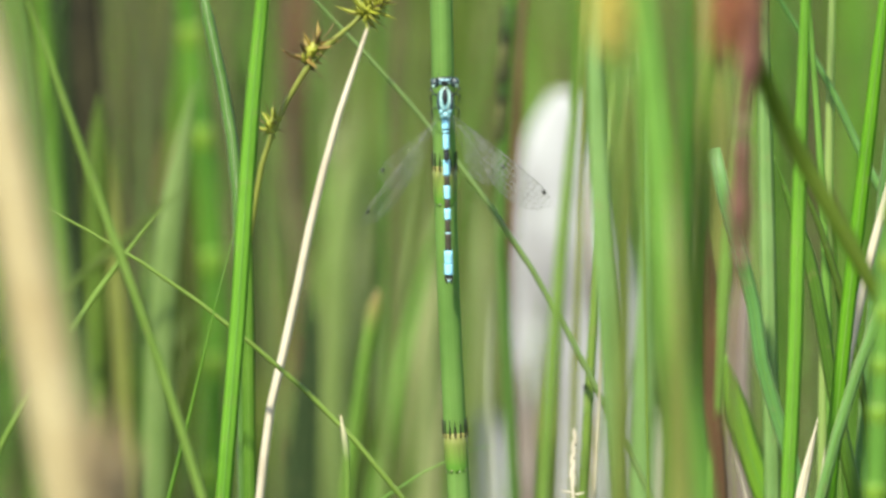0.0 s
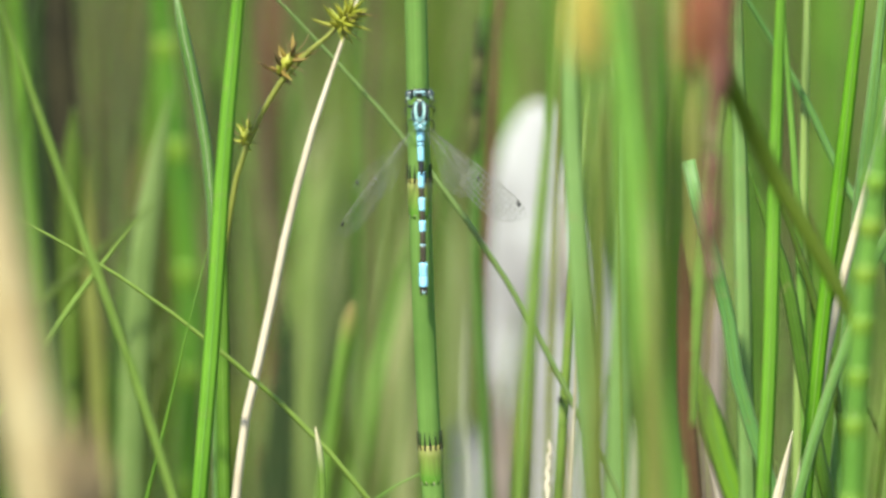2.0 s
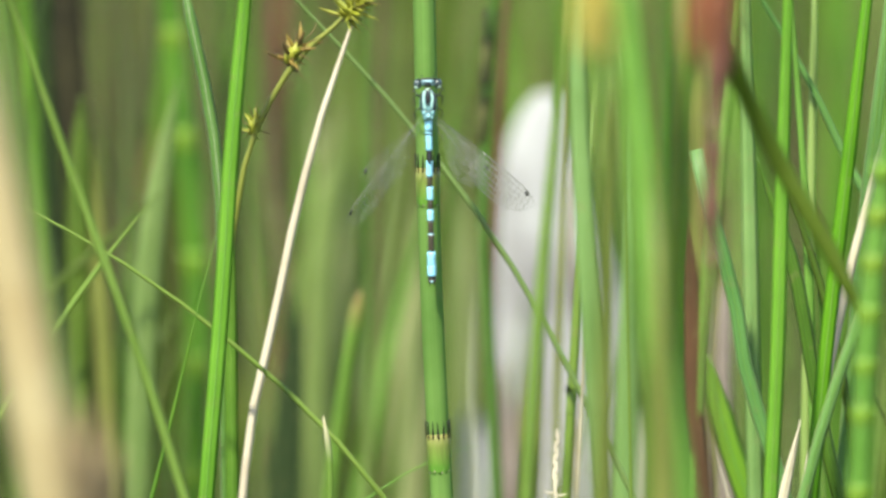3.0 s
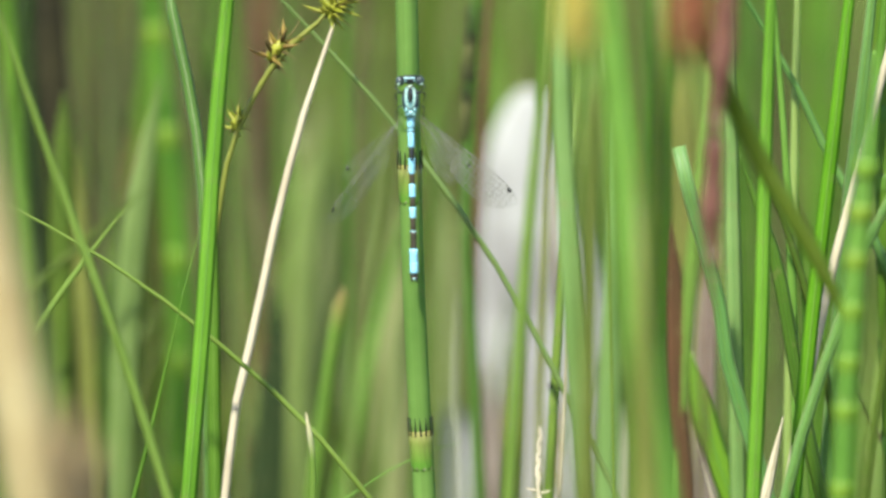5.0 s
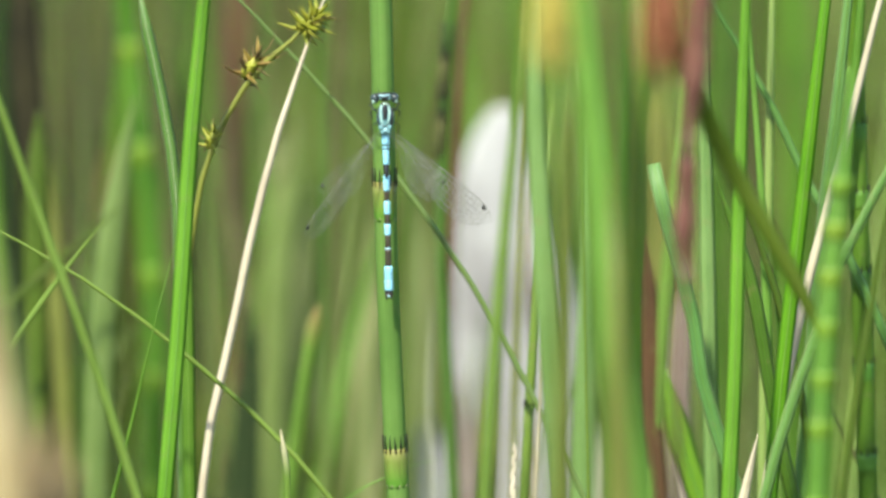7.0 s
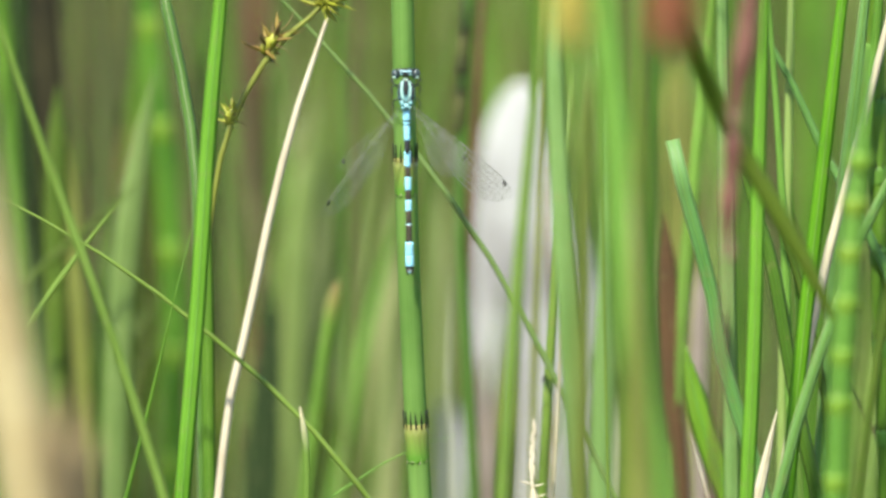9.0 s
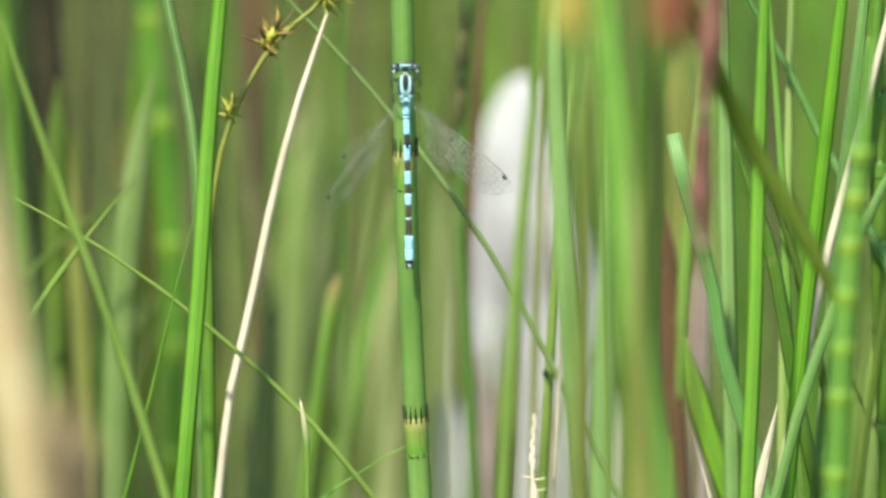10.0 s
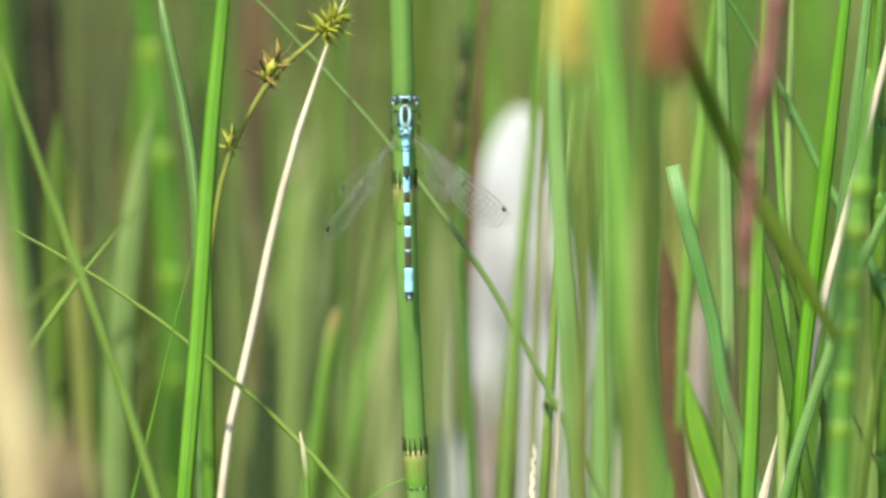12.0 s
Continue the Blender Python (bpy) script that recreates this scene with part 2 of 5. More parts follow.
VEIN = plain_mat("wing_vein", (0.15, 0.148, 0.13), 0.4, 0.5, coat=0.2)
STIGMA = plain_mat("dark_wing_mark", (0.045, 0.045, 0.042), 0.6, 0.2)
WING = wing_mat()
SOIL = ground_mat()
BLEACHED = bleached_mat()
LITTER = leaf_mat("grey_leaf_litter", (0.175, 0.138, 0.105), (0.35, 0.293, 0.25), thin=0.1, rough=0.8)


# ---- mesh helpers ----
def part(name, bm, material, parent=None, label=""):
    me = bpy.data.meshes.new(name)
    bm.normal_update()
    bm.to_mesh(me)
    bm.free()
    for p in me.polygons:
        p.use_smooth = True
    me.materials.append(material)
    ob = new(name, me)
    ob.parent = parent
    return tagged(ob, label)


def curve_at(pts, s):
    """A smooth curve through the control points, s from 0 to 1 by length of chord."""
    p = [Vector(q) for q in pts]
    knots = [0.0]
    for a, b in zip(p, p[1:]):
        knots.append(knots[-1] + max(1e-9, (b - a).length))
    n = len(p) - 1
    at = max(0.0, min(1.0, s)) * knots[-1]
    i = 0
    while i < n - 1 and at > knots[i + 1]:
        i += 1
    slopes = []
    for k in (i, i + 1):
        if k == 0:
            slopes.append((p[1] - p[0]) / knots[1])
        elif k == n:
            slopes.append((p[n] - p[n - 1]) / (knots[n] - knots[n - 1]))
        else:
            h0, h1 = knots[k] - knots[k - 1], knots[k + 1] - knots[k]
            slopes.append(((p[k] - p[k - 1]) / h0 * h1 + (p[k + 1] - p[k]) / h1 * h0) / (h0 + h1))
    h = knots[i + 1] - knots[i]
    u = (at - knots[i]) / h
    return p[i] * (1 + 2 * u) * (1 - u) ** 2 + slopes[0] * (h * u * (1 - u) ** 2) + p[i + 1] * (u * u * (3 - 2 * u)) + slopes[1] * (h * u * u * (u - 1))


def section(style):
    """The outline of a cross-section, one unit wide."""
    if style == "round":
        return [(0.5 * math.cos(a * math.tau / 10), 0.5 * math.sin(a * math.tau / 10)) for a in range(10)]
    if style == "flat":
        return [(-0.5, 0.02), (-0.25, -0.04), (0, -0.06), (0.25, -0.04), (0.5, 0.02), (0.25, 0.06), (0, 0.04), (-0.25, 0.06)]
    return [(-0.5, -0.06), (-0.27, -0.01), (0, 0.04), (0.27, -0.01), (0.5, -0.06), (0.29, 0.05), (0, 0.11), (-0.29, 0.05)]


def loft(bm, pts, width, style="keel", taper=0.75, root=0.75, twist=(0, 0), steps=34, cut=False, wave=0.0, seed=0, tip=None, lift=0.0, swell=3.0):
    """Sweeps a cross-section along the curve, narrowing to the tip."""
    rnd = random.Random(seed)
    outline = section(style)
    uv = bm.loops.layers.uv.verify()
    rings, phase = [], rnd.random() * 6
    if tip:
        total = sum((Vector(b) - Vector(a)).length for a, b in zip(pts, pts[1:]))
        taper = max(0.05, 1 - tip / total)
    for k in range(steps + 1):
        s = 1 - (1 - k / steps) ** 1.5 if tip else k / steps
        c = curve_at(pts, s)
        ahead = (curve_at(pts, min(1, s + 0.01)) - curve_at(pts, max(0, s - 0.01))).normalized()
        side = ahead.cross(Vector((0, -1, 0)))
        side = side.normalized() if side.length > 1e-4 else Vector((1, 0, 0))
        out = side.cross(ahead)
        a = radians(twist[0] + (twist[1] - twist[0]) * s + wave * 20 * math.sin(phase + s * 9))
        side, out = side * math.cos(a) + out * math.sin(a), out * math.cos(a) - side * math.sin(a)
        w = width * (root + (1 - root) * min(1, s * swell))
        if not cut and s > taper:
            w *= max(0.04, 1 - ((s - taper) / (1 - taper)) ** 1.6)
        w *= 1 + 0.06 * wave * math.sin(phase * 2 + s * 13)
        rings.append(([bm.verts.new(c + side * (x * w) + out * (y * w + lift)) for x, y in outline], s))
    n = len(outline)
    for (a, s0), (b, s1) in zip(rings, rings[1:]):
        for i in range(n):
            f = bm.faces.new((a[i], a[(i + 1) % n], b[(i + 1) % n], b[i]))
            for lp, (u, v) in zip(f.loops, ((i / n, s0), ((i + 1) / n, s0), ((i + 1) / n, s1), (i / n, s1))):
                lp[uv].uv = (u, v)
    bm.faces.new(rings[0][0][::-1])
    bm.faces.new(rings[-1][0])
    return bm


def local(pts):
    """The curve relative to its foot, and the foot's pose."""
    foot = Vector(pts[0])
    return [Vector(p) - foot for p in pts], Matrix.Translation(foot)


COUNT = [0]
RIB = {VIVID.name: LIGHT, SPRING.name: LIGHT, GREEN.name: LIGHT, BLUISH.name: LIGHT, DARK.name: GREEN, OLIVE.name: GREEN}


def blade(pts, width, mat, label, name="grass_blade", category="grass", group="grass blades", **shape):
    """One leaf or stalk, rooted at its first point."""
    COUNT[0] += 1
    own, place = local(pts)
    ob = part(name, loft(bmesh.new(), own, width, seed=COUNT[0], **shape), mat)
    ob.matrix_basis = place
    if shape.get("style", "keel") == "flat" and width > 0.002:
        part("midrib", loft(bmesh.new(), own, width * 0.06, seed=COUNT[0], **{**shape, "style": "round", "lift": width * 0.04}), RIB.get(mat.name, mat), ob)
    if shape.get("style", "keel") == "keel" and width > 0.0012:
        part("midrib", loft(bmesh.new(), own, width * 0.09, seed=COUNT[0], **{**shape, "style": "round", "lift": width * 0.10}), RIB.get(mat.name, mat), ob)
    return tagged(ob, label, category, group)


def ball(bm, at, size, seg=12, turn=None):
    m = Matrix.Translation(at) @ (turn or Matrix.Identity(4)) @ Matrix.Diagonal((*size, 1))
    bmesh.ops.create_uvsphere(bm, u_segments=seg, v_segments=max(6, seg * 2 // 3), radius=1, matrix=m)
    return bm


def lathe(bm, rows, seg=20, ribs=0.0):
    """A turned body about z: rows of (z, radius), or (z, radius, depth shift)."""
    uv = bm.loops.layers.uv.verify()
    rings = []
    for row in rows:
        z, r, dy = (*row, 0.0)[:3]
        rings.append([bm.verts.new((math.cos(i * math.tau / seg) * r * (1 + ribs * (-1) ** i), dy + math.sin(i * math.tau / seg) * r * (1 + ribs * (-1) ** i), z)) for i in range(seg)])
    for k, (a, b) in enumerate(zip(rings, rings[1:])):
        for i in range(seg):
            f = bm.faces.new((a[i], a[(i + 1) % seg], b[(i + 1) % seg], b[i]))
            for lp, (u, v) in zip(f.loops, ((i, k), (i + 1, k), (i + 1, k + 1), (i, k + 1))):
                lp[uv].uv = (u / seg, v / (len(rows) - 1))
    bm.faces.new(rings[0][::-1])
    bm.faces.new(rings[-1])
    return bm


def aimed(direction):
    return direction.to_track_quat("Z", "Y").to_matrix().to_4x4()


def horsetail(pts, width, mat, nodes, label, sheath=SHEATH, sheath_mm=8.0, teeth=14, tooth_mm=2.4, scars=0, tooth_wide=0.11):
    """A jointed stem: a ribbed tube with a toothed sheath round each joint; nodes are shares of its length."""
    own, place = local(pts)
    top = new("horsetail")
    top.matrix_basis = place
    tagged(top, label, "horsetail", "horsetails")
    part("stem", loft(bmesh.new(), own, width, style="round", taper=0.9, root=0.95, steps=40), mat, top)
    tooth_mesh = None
    r, h = width * 0.5, sheath_mm / 1000
    for s in nodes:
        at = curve_at(own, s)
        ahead = (curve_at(own, min(1, s + 0.02)) - curve_at(own, s - 0.02)).normalized()
        m = Matrix.Translation(at) @ aimed(ahead)
        collar = part("sheath", lathe(bmesh.new(), [(-h, r * 0.96), (-h * 0.9, r * 1.0), (-h * 0.7, r * 1.03), (-h * 0.3, r * 1.06), (0, r * 1.09), (h * 0.02, r * 1.01)], 24, 0.012), sheath, top)
        collar.matrix_basis = m
        for i in range(scars):
            a = (i + 0.5) * math.tau / scars
            dot = part("scar", ball(bmesh.new(), (0, 0, 0), (0.00009, 0.00006, 0.00016), 6), STRAW, collar, "tiny pale scar")
            dot.matrix_basis = Matrix.Rotation(a, 4, "Z") @ Matrix.Translation((0, -r * 1.01, -h * 0.95 + 0.0002 * (i % 2)))
        if not teeth:
            continue
        if tooth_mesh is None:
            bm = bmesh.new()
            tw, tl = width * tooth_wide, tooth_mm / 1000
            rows = [(-tl * 0.25, tw * 0.75), (tl * 0.1, tw), (tl * 0.55, tw * 0.5), (tl, tw * 0.06)]
            rings = []
            for z, w in rows:
                rings.append([bm.verts.new((x, y, z)) for x, y in ((-w * 0.5, 0), (0, -0.00012), (w * 0.5, 0), (0, 0.00012))])
            for a, b in zip(rings, rings[1:]):
                for i in range(4):
                    bm.faces.new((a[i], a[(i + 1) % 4], b[(i + 1) % 4], b[i]))
            bm.faces.new(rings[0][::-1])
            bm.faces.new(rings[-1])
            tooth = part("tooth", bm, TOOTH, collar)
            tooth_mesh = tooth.data
            bpy.data.objects.remove(tooth)
        for i in range(teeth):
            a = (i + 0.5) * math.tau / teeth
            t = new("tooth", tooth_mesh)
            t.parent = collar
            t.matrix_basis = Matrix.Rotation(a, 4, "Z") @ Matrix.Translation((0, -r * 1.10, 0)) @ Matrix.Rotation(radians(2.0 * (i % 3 - 1)), 4, "Y")
    return top


def dry_sedge(pts, width, label):
    """A broken dry tip: a thin crooked stalk with small shrunken scales and a torn husk low on it."""
    own, place = local(pts)
    top = new("dry_sedge_tip")
    top.matrix_basis = place
    tagged(top, label, "dry sedge")
    total = sum((b - a).length for a, b in zip(own, own[1:]))
    part("stalk", loft(bmesh.new(), own, width * 0.8, style="round", tip=0.012, steps=60, wave=1.0, seed=4), STRAW, top)
    for k in range(8):
        s = 1 - (0.0092 - 0.0012 * k) / total
        at = curve_at(own, s)
        up = Vector((0.13 * (-1) ** k, -0.1, 1)).normalized() * (0.0026 - 0.0001 * k)
        part("scale", loft(bmesh.new(), [at, at + up * 0.5, at + up], width * 1.1, style="flat", taper=0.3, root=0.6, steps=6), STRAW, top)
    husk = part("husk", loft(bmesh.new(), [curve_at(own, s) for s in (1 - 0.024 / total, 1 - 0.016 / total, 1 - 0.0098 / total)], width * 2.0, style="round", taper=0.75, root=0.8, steps=12, wave=1.0, seed=7), STRAW, top, "torn buff husk")
    for sx, s in ((1, 1 - 0.012 / total), (-1, 1 - 0.0098 / total), (1, 1 - 0.0102 / total)):
        at = curve_at(own, s)
        part("bristle", loft(bmesh.new(), [at, at + Vector((sx * 0.0012, -0.0004, 0.0001)), at + Vector((sx * 0.0022, -0.0004, 0.0005))], width * 0.4, style="round", taper=0.4, steps=6), STRAW, husk)
    return top


def sedge(pts, width, heads, label):
    """A star sedge: a thin stalk with spiky seed heads at shares of its length."""
    own, place = local(pts)
    top = new("star_sedge")
    top.matrix_basis = place
    tagged(top, label, "sedge")
    part("stalk", loft(bmesh.new(), own, width, style="round", taper=0.97, root=0.45, swell=1.02, steps=60), SEDGE_STALK, top)
    rnd = random.Random(5)
    for s, size, kind, aside in heads:
        at = curve_at(own, min(s, 0.995)) + Vector(aside)
        ahead = (curve_at(own, min(1, s + 0.01)) - curve_at(own, s - 0.01)).normalized()
        core = part("spikelet", ball(bmesh.new(), at, (size * 0.2, size * 0.2, size * 0.42), 10, aimed(ahead)), SEED, top)
        plump, fine = ((14, 9), (15, 14), (42, 9))[kind]
        for k in range(plump + fine):
            slim = k >= plump
            n, m = (k - plump, fine) if slim else (k, plump)
            a, lift = n * 2.4 + slim, -0.35 + 1.5 * n / (m - 1)
            out = (Matrix.Rotation(a, 3, ahead) @ ahead.orthogonal().normalized() + ahead * (lift + rnd.uniform(-0.2, 0.2))).normalized()
            start = at + ahead * size * (n / (m - 1) - 0.5) * 0.7
            long = size * (rnd.uniform(0.7, 1.25) if slim else rnd.uniform(0.45, 0.8 if kind < 2 else 1.0))
            bend = Vector((rnd.uniform(-1, 1), rnd.uniform(-1, 1), rnd.uniform(-0.5, 1))) * (0.22 * long if slim else 0.08 * long)
            bm = loft(bmesh.new(), [start, start + out * long * 0.55, start + out * long + bend], size * (0.05 if slim else 0.15), style="round", taper=0.2, root=0.7, steps=9)
            if slim:
                part("awn", bm, SCALE, core, "thin brown awn")
            else:
                part("utricle", bm, SEED if kind != 1 else (SCALE, RUSTY_SEED, RUSTY_SEED, SEED)[n % 4], core)
    return top


# ---- damselfly ----
def tube(bm, pts, width, steps=8):
    return loft(bm, pts, width, style="round", taper=0.6, root=1.0, steps=steps)


def wing(parent, base, way, long, broad, label, stout=1.0, pitch=0.0):
    """A stalked clear wing in its own plane: leading edge, branching long veins, cross veins and a dark mark near the tip."""
    way = Vector(way).normalized()
    chord = way.cross(Vector((0, -1, 0))).normalized()
    if chord.z > 0:
        chord = -chord
    chord = Matrix.Rotation(math.radians(pitch), 3, way) @ chord
    base = Vector(base)

    def width_at(s):
        if s < 0.16:
            return 0.16 + 0.3 * s
        grow = min(1, (s - 0.16) / 0.5)
        body = 0.21 + 0.79 * (grow * grow * (3 - 2 * grow)) ** 0.8
        return body * (math.sqrt(max(0.0, 1 - ((s - 0.72) / 0.28) ** 2)) if s > 0.72 else 1)

    def at(s, f):
        bow = 0.012 * math.sin(s * math.pi) * long
        droop = 0.25 * max(0.0, s - 0.75) / 0.25
        w = broad * width_at(s)
        arch = 0.035 * broad * math.sin(f * math.pi * 3)
        return base + way * (long * s) + chord * (w * f - bow + broad * droop * (1 - width_at(s)) * 0.9) + Vector((0, arch, 0))

    bm = bmesh.new()
    rows = [[bm.verts.new(at(k / 30, f / 6)) for f in range(7)] for k in range(31)]
    for a, b in zip(rows, rows[1:]):
        for f in range(6):
            bm.faces.new((a[f], a[f + 1], b[f + 1], b[f]))
    bmesh.ops.remove_doubles(bm, verts=bm.verts[:], dist=1e-6)
    ob = part("wing", bm, WING, parent, label)
    bm = bmesh.new()
    fine = 0.0001 * stout
    for f, s0, s1, w in ((0, 0, 1, 1.3), (1, 0, 1, 0.9), (0.16, 0, 0.9, 1.0), (0.34, 0.12, 0.97, 1.0), (0.52, 0.25, 0.97, 0.9), (0.68, 0.3, 0.96, 0.9), (0.84, 0.36, 0.93, 0.9)):
        if s0 < 0.45:
            tube(bm, [at(s0 + (0.45 - s0) * i / 4, f) for i in range(5)][::-1], fine * w * 0.6, 9)
        tube(bm, [at(0.45 + (s1 - 0.45) * i / 4, f) for i in range(5)], fine * w, 12)
    for k in range(20):
        s = 0.15 + 0.82 * k / 20
        fs = (0, 0.16, 0.34, 0.52, 0.68, 0.84, 1)
        for j in range(6):
            if s > 0.12 + 0.06 * j and not (j == 0 and 0.2 < s < 0.4 and k % 2):
                off = 0.008 * ((j + k) % 2)
                tube(bm, [at(s + off, fs[j]), at(s + off, (fs[j] + fs[j + 1]) / 2), at(s + off, fs[j + 1])], fine * 0.95, 2)
    part("venation", bm, VEIN, ob)
    bm = bmesh.new()
    ring = [at(s, f) + Vector((0, dy, 0)) for dy in (-0.00008, 0.00008) for s, f in ((0.865, 0.0), (0.90, 0.0), (0.91, 0.17), (0.875, 0.17))]
    v = [bm.verts.new(p) for p in ring]
    for q in ((0, 1, 2, 3), (7, 6, 5, 4), (0, 4, 5, 1), (1, 5, 6, 2), (2, 6, 7, 3), (3, 7, 4, 0)):
        bm.faces.new([v[i] for i in q])
    part("pterostigma", bm, STIGMA, ob)
    return ob


def damselfly(at, lean):
    """A blue and black male damselfly, head up; its own z runs along the body, y points to the stem. Millimetres inside."""
    k = 0.001
    top = new("damselfly")
    top.matrix_basis = Matrix.Translation(at) @ Matrix.Rotation(radians(lean), 4, "Y")
    tagged(top, "sky-blue and black banded damselfly clinging to a horsetail stem", "damselfly")
    mm = lambda *p: Vector(p) * k
    # head
    head = part("head", ball(ball(bmesh.new(), mm(0, 0, 3.55), (1.35 * k, 0.95 * k, 0.72 * k), 18), mm(0, -0.35, 3.9), (0.75 * k, 0.6 * k, 0.5 * k), 12), BLACK, top)
    for sx in (-1, 1):
        part("eye", ball(bmesh.new(), mm(sx * 1.62, -0.1, 3.35), (0.74 * k, 0.85 * k, 0.84 * k), 16), EYE, head, "glossy dark compound eye")
        part("eye_rim", ball(bmesh.new(), mm(sx * 1.82, -0.5, 2.95), (0.32 * k, 0.38 * k, 0.34 * k), 12), PALEGREEN, head, "pale underside of the eye")
        part("eye_spot", ball(bmesh.new(), mm(sx * 0.72, -0.78, 3.35), (0.24 * k, 0.16 * k, 0.13 * k), 12), TEAL, head, "blue spot behind the eye")
        part("antenna", tube(bmesh.new(), [mm(sx * 0.5, -0.5, 4.1), mm(sx * 0.9, -0.9, 4.6), mm(sx * 1.3, -1.0, 5.3)], 0.07 * k), BLACK, head)
    part("face", ball(bmesh.new(), mm(0, -0.66, 3.86), (1.05 * k, 0.36 * k, 0.17 * k), 14), PALEBLUE, head, "pale blue brow band")
    part("brow", ball(bmesh.new(), mm(0, -0.5, 4.16), (1.8 * k, 0.4 * k, 0.17 * k), 14), BLACK, head)
    # thorax
    thorax = part("thorax", lathe(bmesh.new(), [(2.75 * k, 0.3 * k), (2.6 * k, 0.62 * k), (2.2 * k, 0.8 * k), (1.9 * k, 0.85 * k), (1.6 * k, 1.1 * k), (0.8 * k, 1.38 * k), (-0.2 * k, 1.42 * k), (-1.2 * k, 1.2 * k), (-2.0 * k, 0.85 * k), (-2.7 * k, 0.62 * k)], 24), TEAL, top)
    part("dorsal_stripe", ball(bmesh.new(), mm(0, -1.14, 0.95), (0.5 * k, 0.42 * k, 1.6 * k), 16), BLACK, thorax, "black stripe down the back")
    part("collar", ball(bmesh.new(), mm(0, -0.35, 2.45), (0.78 * k, 0.55 * k, 0.26 * k), 14), BRONZE, thorax)
    part("neck_lobe", ball(bmesh.new(), mm(0, -0.82, 2.42), (0.42 * k, 0.2 * k, 0.2 * k), 12), PALEGREEN, thorax, "pale lobe at the neck")
    part("scutellum", ball(bmesh.new(), mm(0, -1.12, -1.75), (0.34 * k, 0.24 * k, 0.36 * k), 12), PALEBLUE, thorax, "pale blue plate between the wings")
    part("groove", loft(bmesh.new(), [mm(-0.75, -1.12, -0.85), mm(0, -1.36, -1.15), mm(0.75, -1.12, -0.85)], 0.13 * k, style="round", taper=0.9, steps=10), BRONZE, thorax)
    for sx in (-1, 1):
        part("shoulder_stripe", loft(bmesh.new(), [mm(sx * 0.5, -0.75, 2.25), mm(sx * 0.72, -1.2, 1.2), mm(sx * 0.66, -1.28, 0.0), mm(sx * 0.3, -1.22, -1.0)], 0.23 * k, style="round", taper=0.8, root=0.6, steps=12), PALEGREEN, thorax, "pale green shoulder stripe")
        part("side_stripe", loft(bmesh.new(), [mm(sx * 0.95, -0.55, 2.0), mm(sx * 1.12, -0.9, 0.9), mm(sx * 1.08, -0.95, -0.4), mm(sx * 0.75, -0.75, -1.6)], 0.38 * k, style="round", taper=0.8, root=0.6, steps=12), BLACK, thorax)
        part("wing_joint", ball(bmesh.new(), mm(sx * 0.62, -1.0, -1.35), (0.42 * k, 0.35 * k, 0.5 * k), 10), TEAL, thorax)
        part("wing_joint", ball(bmesh.new(), mm(sx * 0.5, -0.9, -2.1), (0.36 * k, 0.3 * k, 0.42 * k), 10), TEAL, thorax)
    # abdomen, from the thorax down: length, half width, colour
    rings = ((1.9, 0.64, BLUE), (0.22, 0.58, BLACK), (0.35, 0.58, BLUE), (0.22, 0.56, BLACK), (2.5, 0.53, BLUE), (1.75, 0.49, BLACK),
             (2.6, 0.53, BLUE), (1.65, 0.48, BRONZE), (2.15, 0.53, BLUE), (1.65, 0.48, BRONZE), (1.75, 0.54, BLUE), (2.1, 0.49, BRONZE),
             (0.2, 0.51, PALEBLUE), (2.85, 0.54, BRONZE), (2.2, 0.70, BLUE), (1.75, 0.73, BLUE), (0.55, 0.68, BLACK))
    z = -2.35
    for n, (long, r, mat) in enumerate(rings):
        rows = [(z * k, r * 0.97 * k), ((z - long * 0.12) * k, r * k), ((z - long * 0.5) * k, r * 0.97 * k), ((z - long * 0.88) * k, r * k), ((z - long) * k, r * 0.97 * k)]
        part("abdomen_segment", lathe(bmesh.new(), rows, 20), mat, top)
        z -= long
    part("arrow_mark", loft(bmesh.new(), [mm(0, -0.42, -9.6), mm(0, -0.5, -8.9), mm(0, -0.46, -7.3)], 0.62 * k, style="round", taper=0.1, root=1.0, steps=10), BLACK, top, "black arrow mark")
    tail = part("tail_tip", ball(bmesh.new(), mm(0, -0.05, z - 0.2), (0.72 * k, 0.7 * k, 0.55 * k), 14), BRONZE, top)
    part("tail_gleam", ball(bmesh.new(), mm(0, -0.45, z - 0.32), (0.34 * k, 0.34 * k, 0.3 * k), 10), PALEBLUE, tail)
    for sx in (-1, 1):
        part("clasper", tube(bmesh.new(), [mm(sx * 0.3, 0, z - 0.4), mm(sx * 0.42, 0, z - 0.9), mm(sx * 0.25, 0, z - 1.15)], 0.2 * k), BLACK, tail)
    # wings
    wing(top, mm(0.75, -1.15, -1.6), (17.4, -2.0, -14.5), 22.5 * k, 5.0 * k, "clear fore wing with fine dark veins", 1.4)
    wing(top, mm(0.6, -1.05, -2.3), (9.0, -14.5, -6.6), 20.5 * k, 4.9 * k, "clear hind wing with fine dark veins", 0.7)
    wing(top, mm(-0.75, -1.15, -1.6), (-13.6, -3.0, -16.9), 22.5 * k, 5.0 * k, "clear fore wing with fine dark veins", 0.85, -50)
    wing(top, mm(-0.6, -1.05, -2.3), (-9.9, -13.7, -6.8), 20.5 * k, 4.9 * k, "clear hind wing with fine dark veins", 0.42)
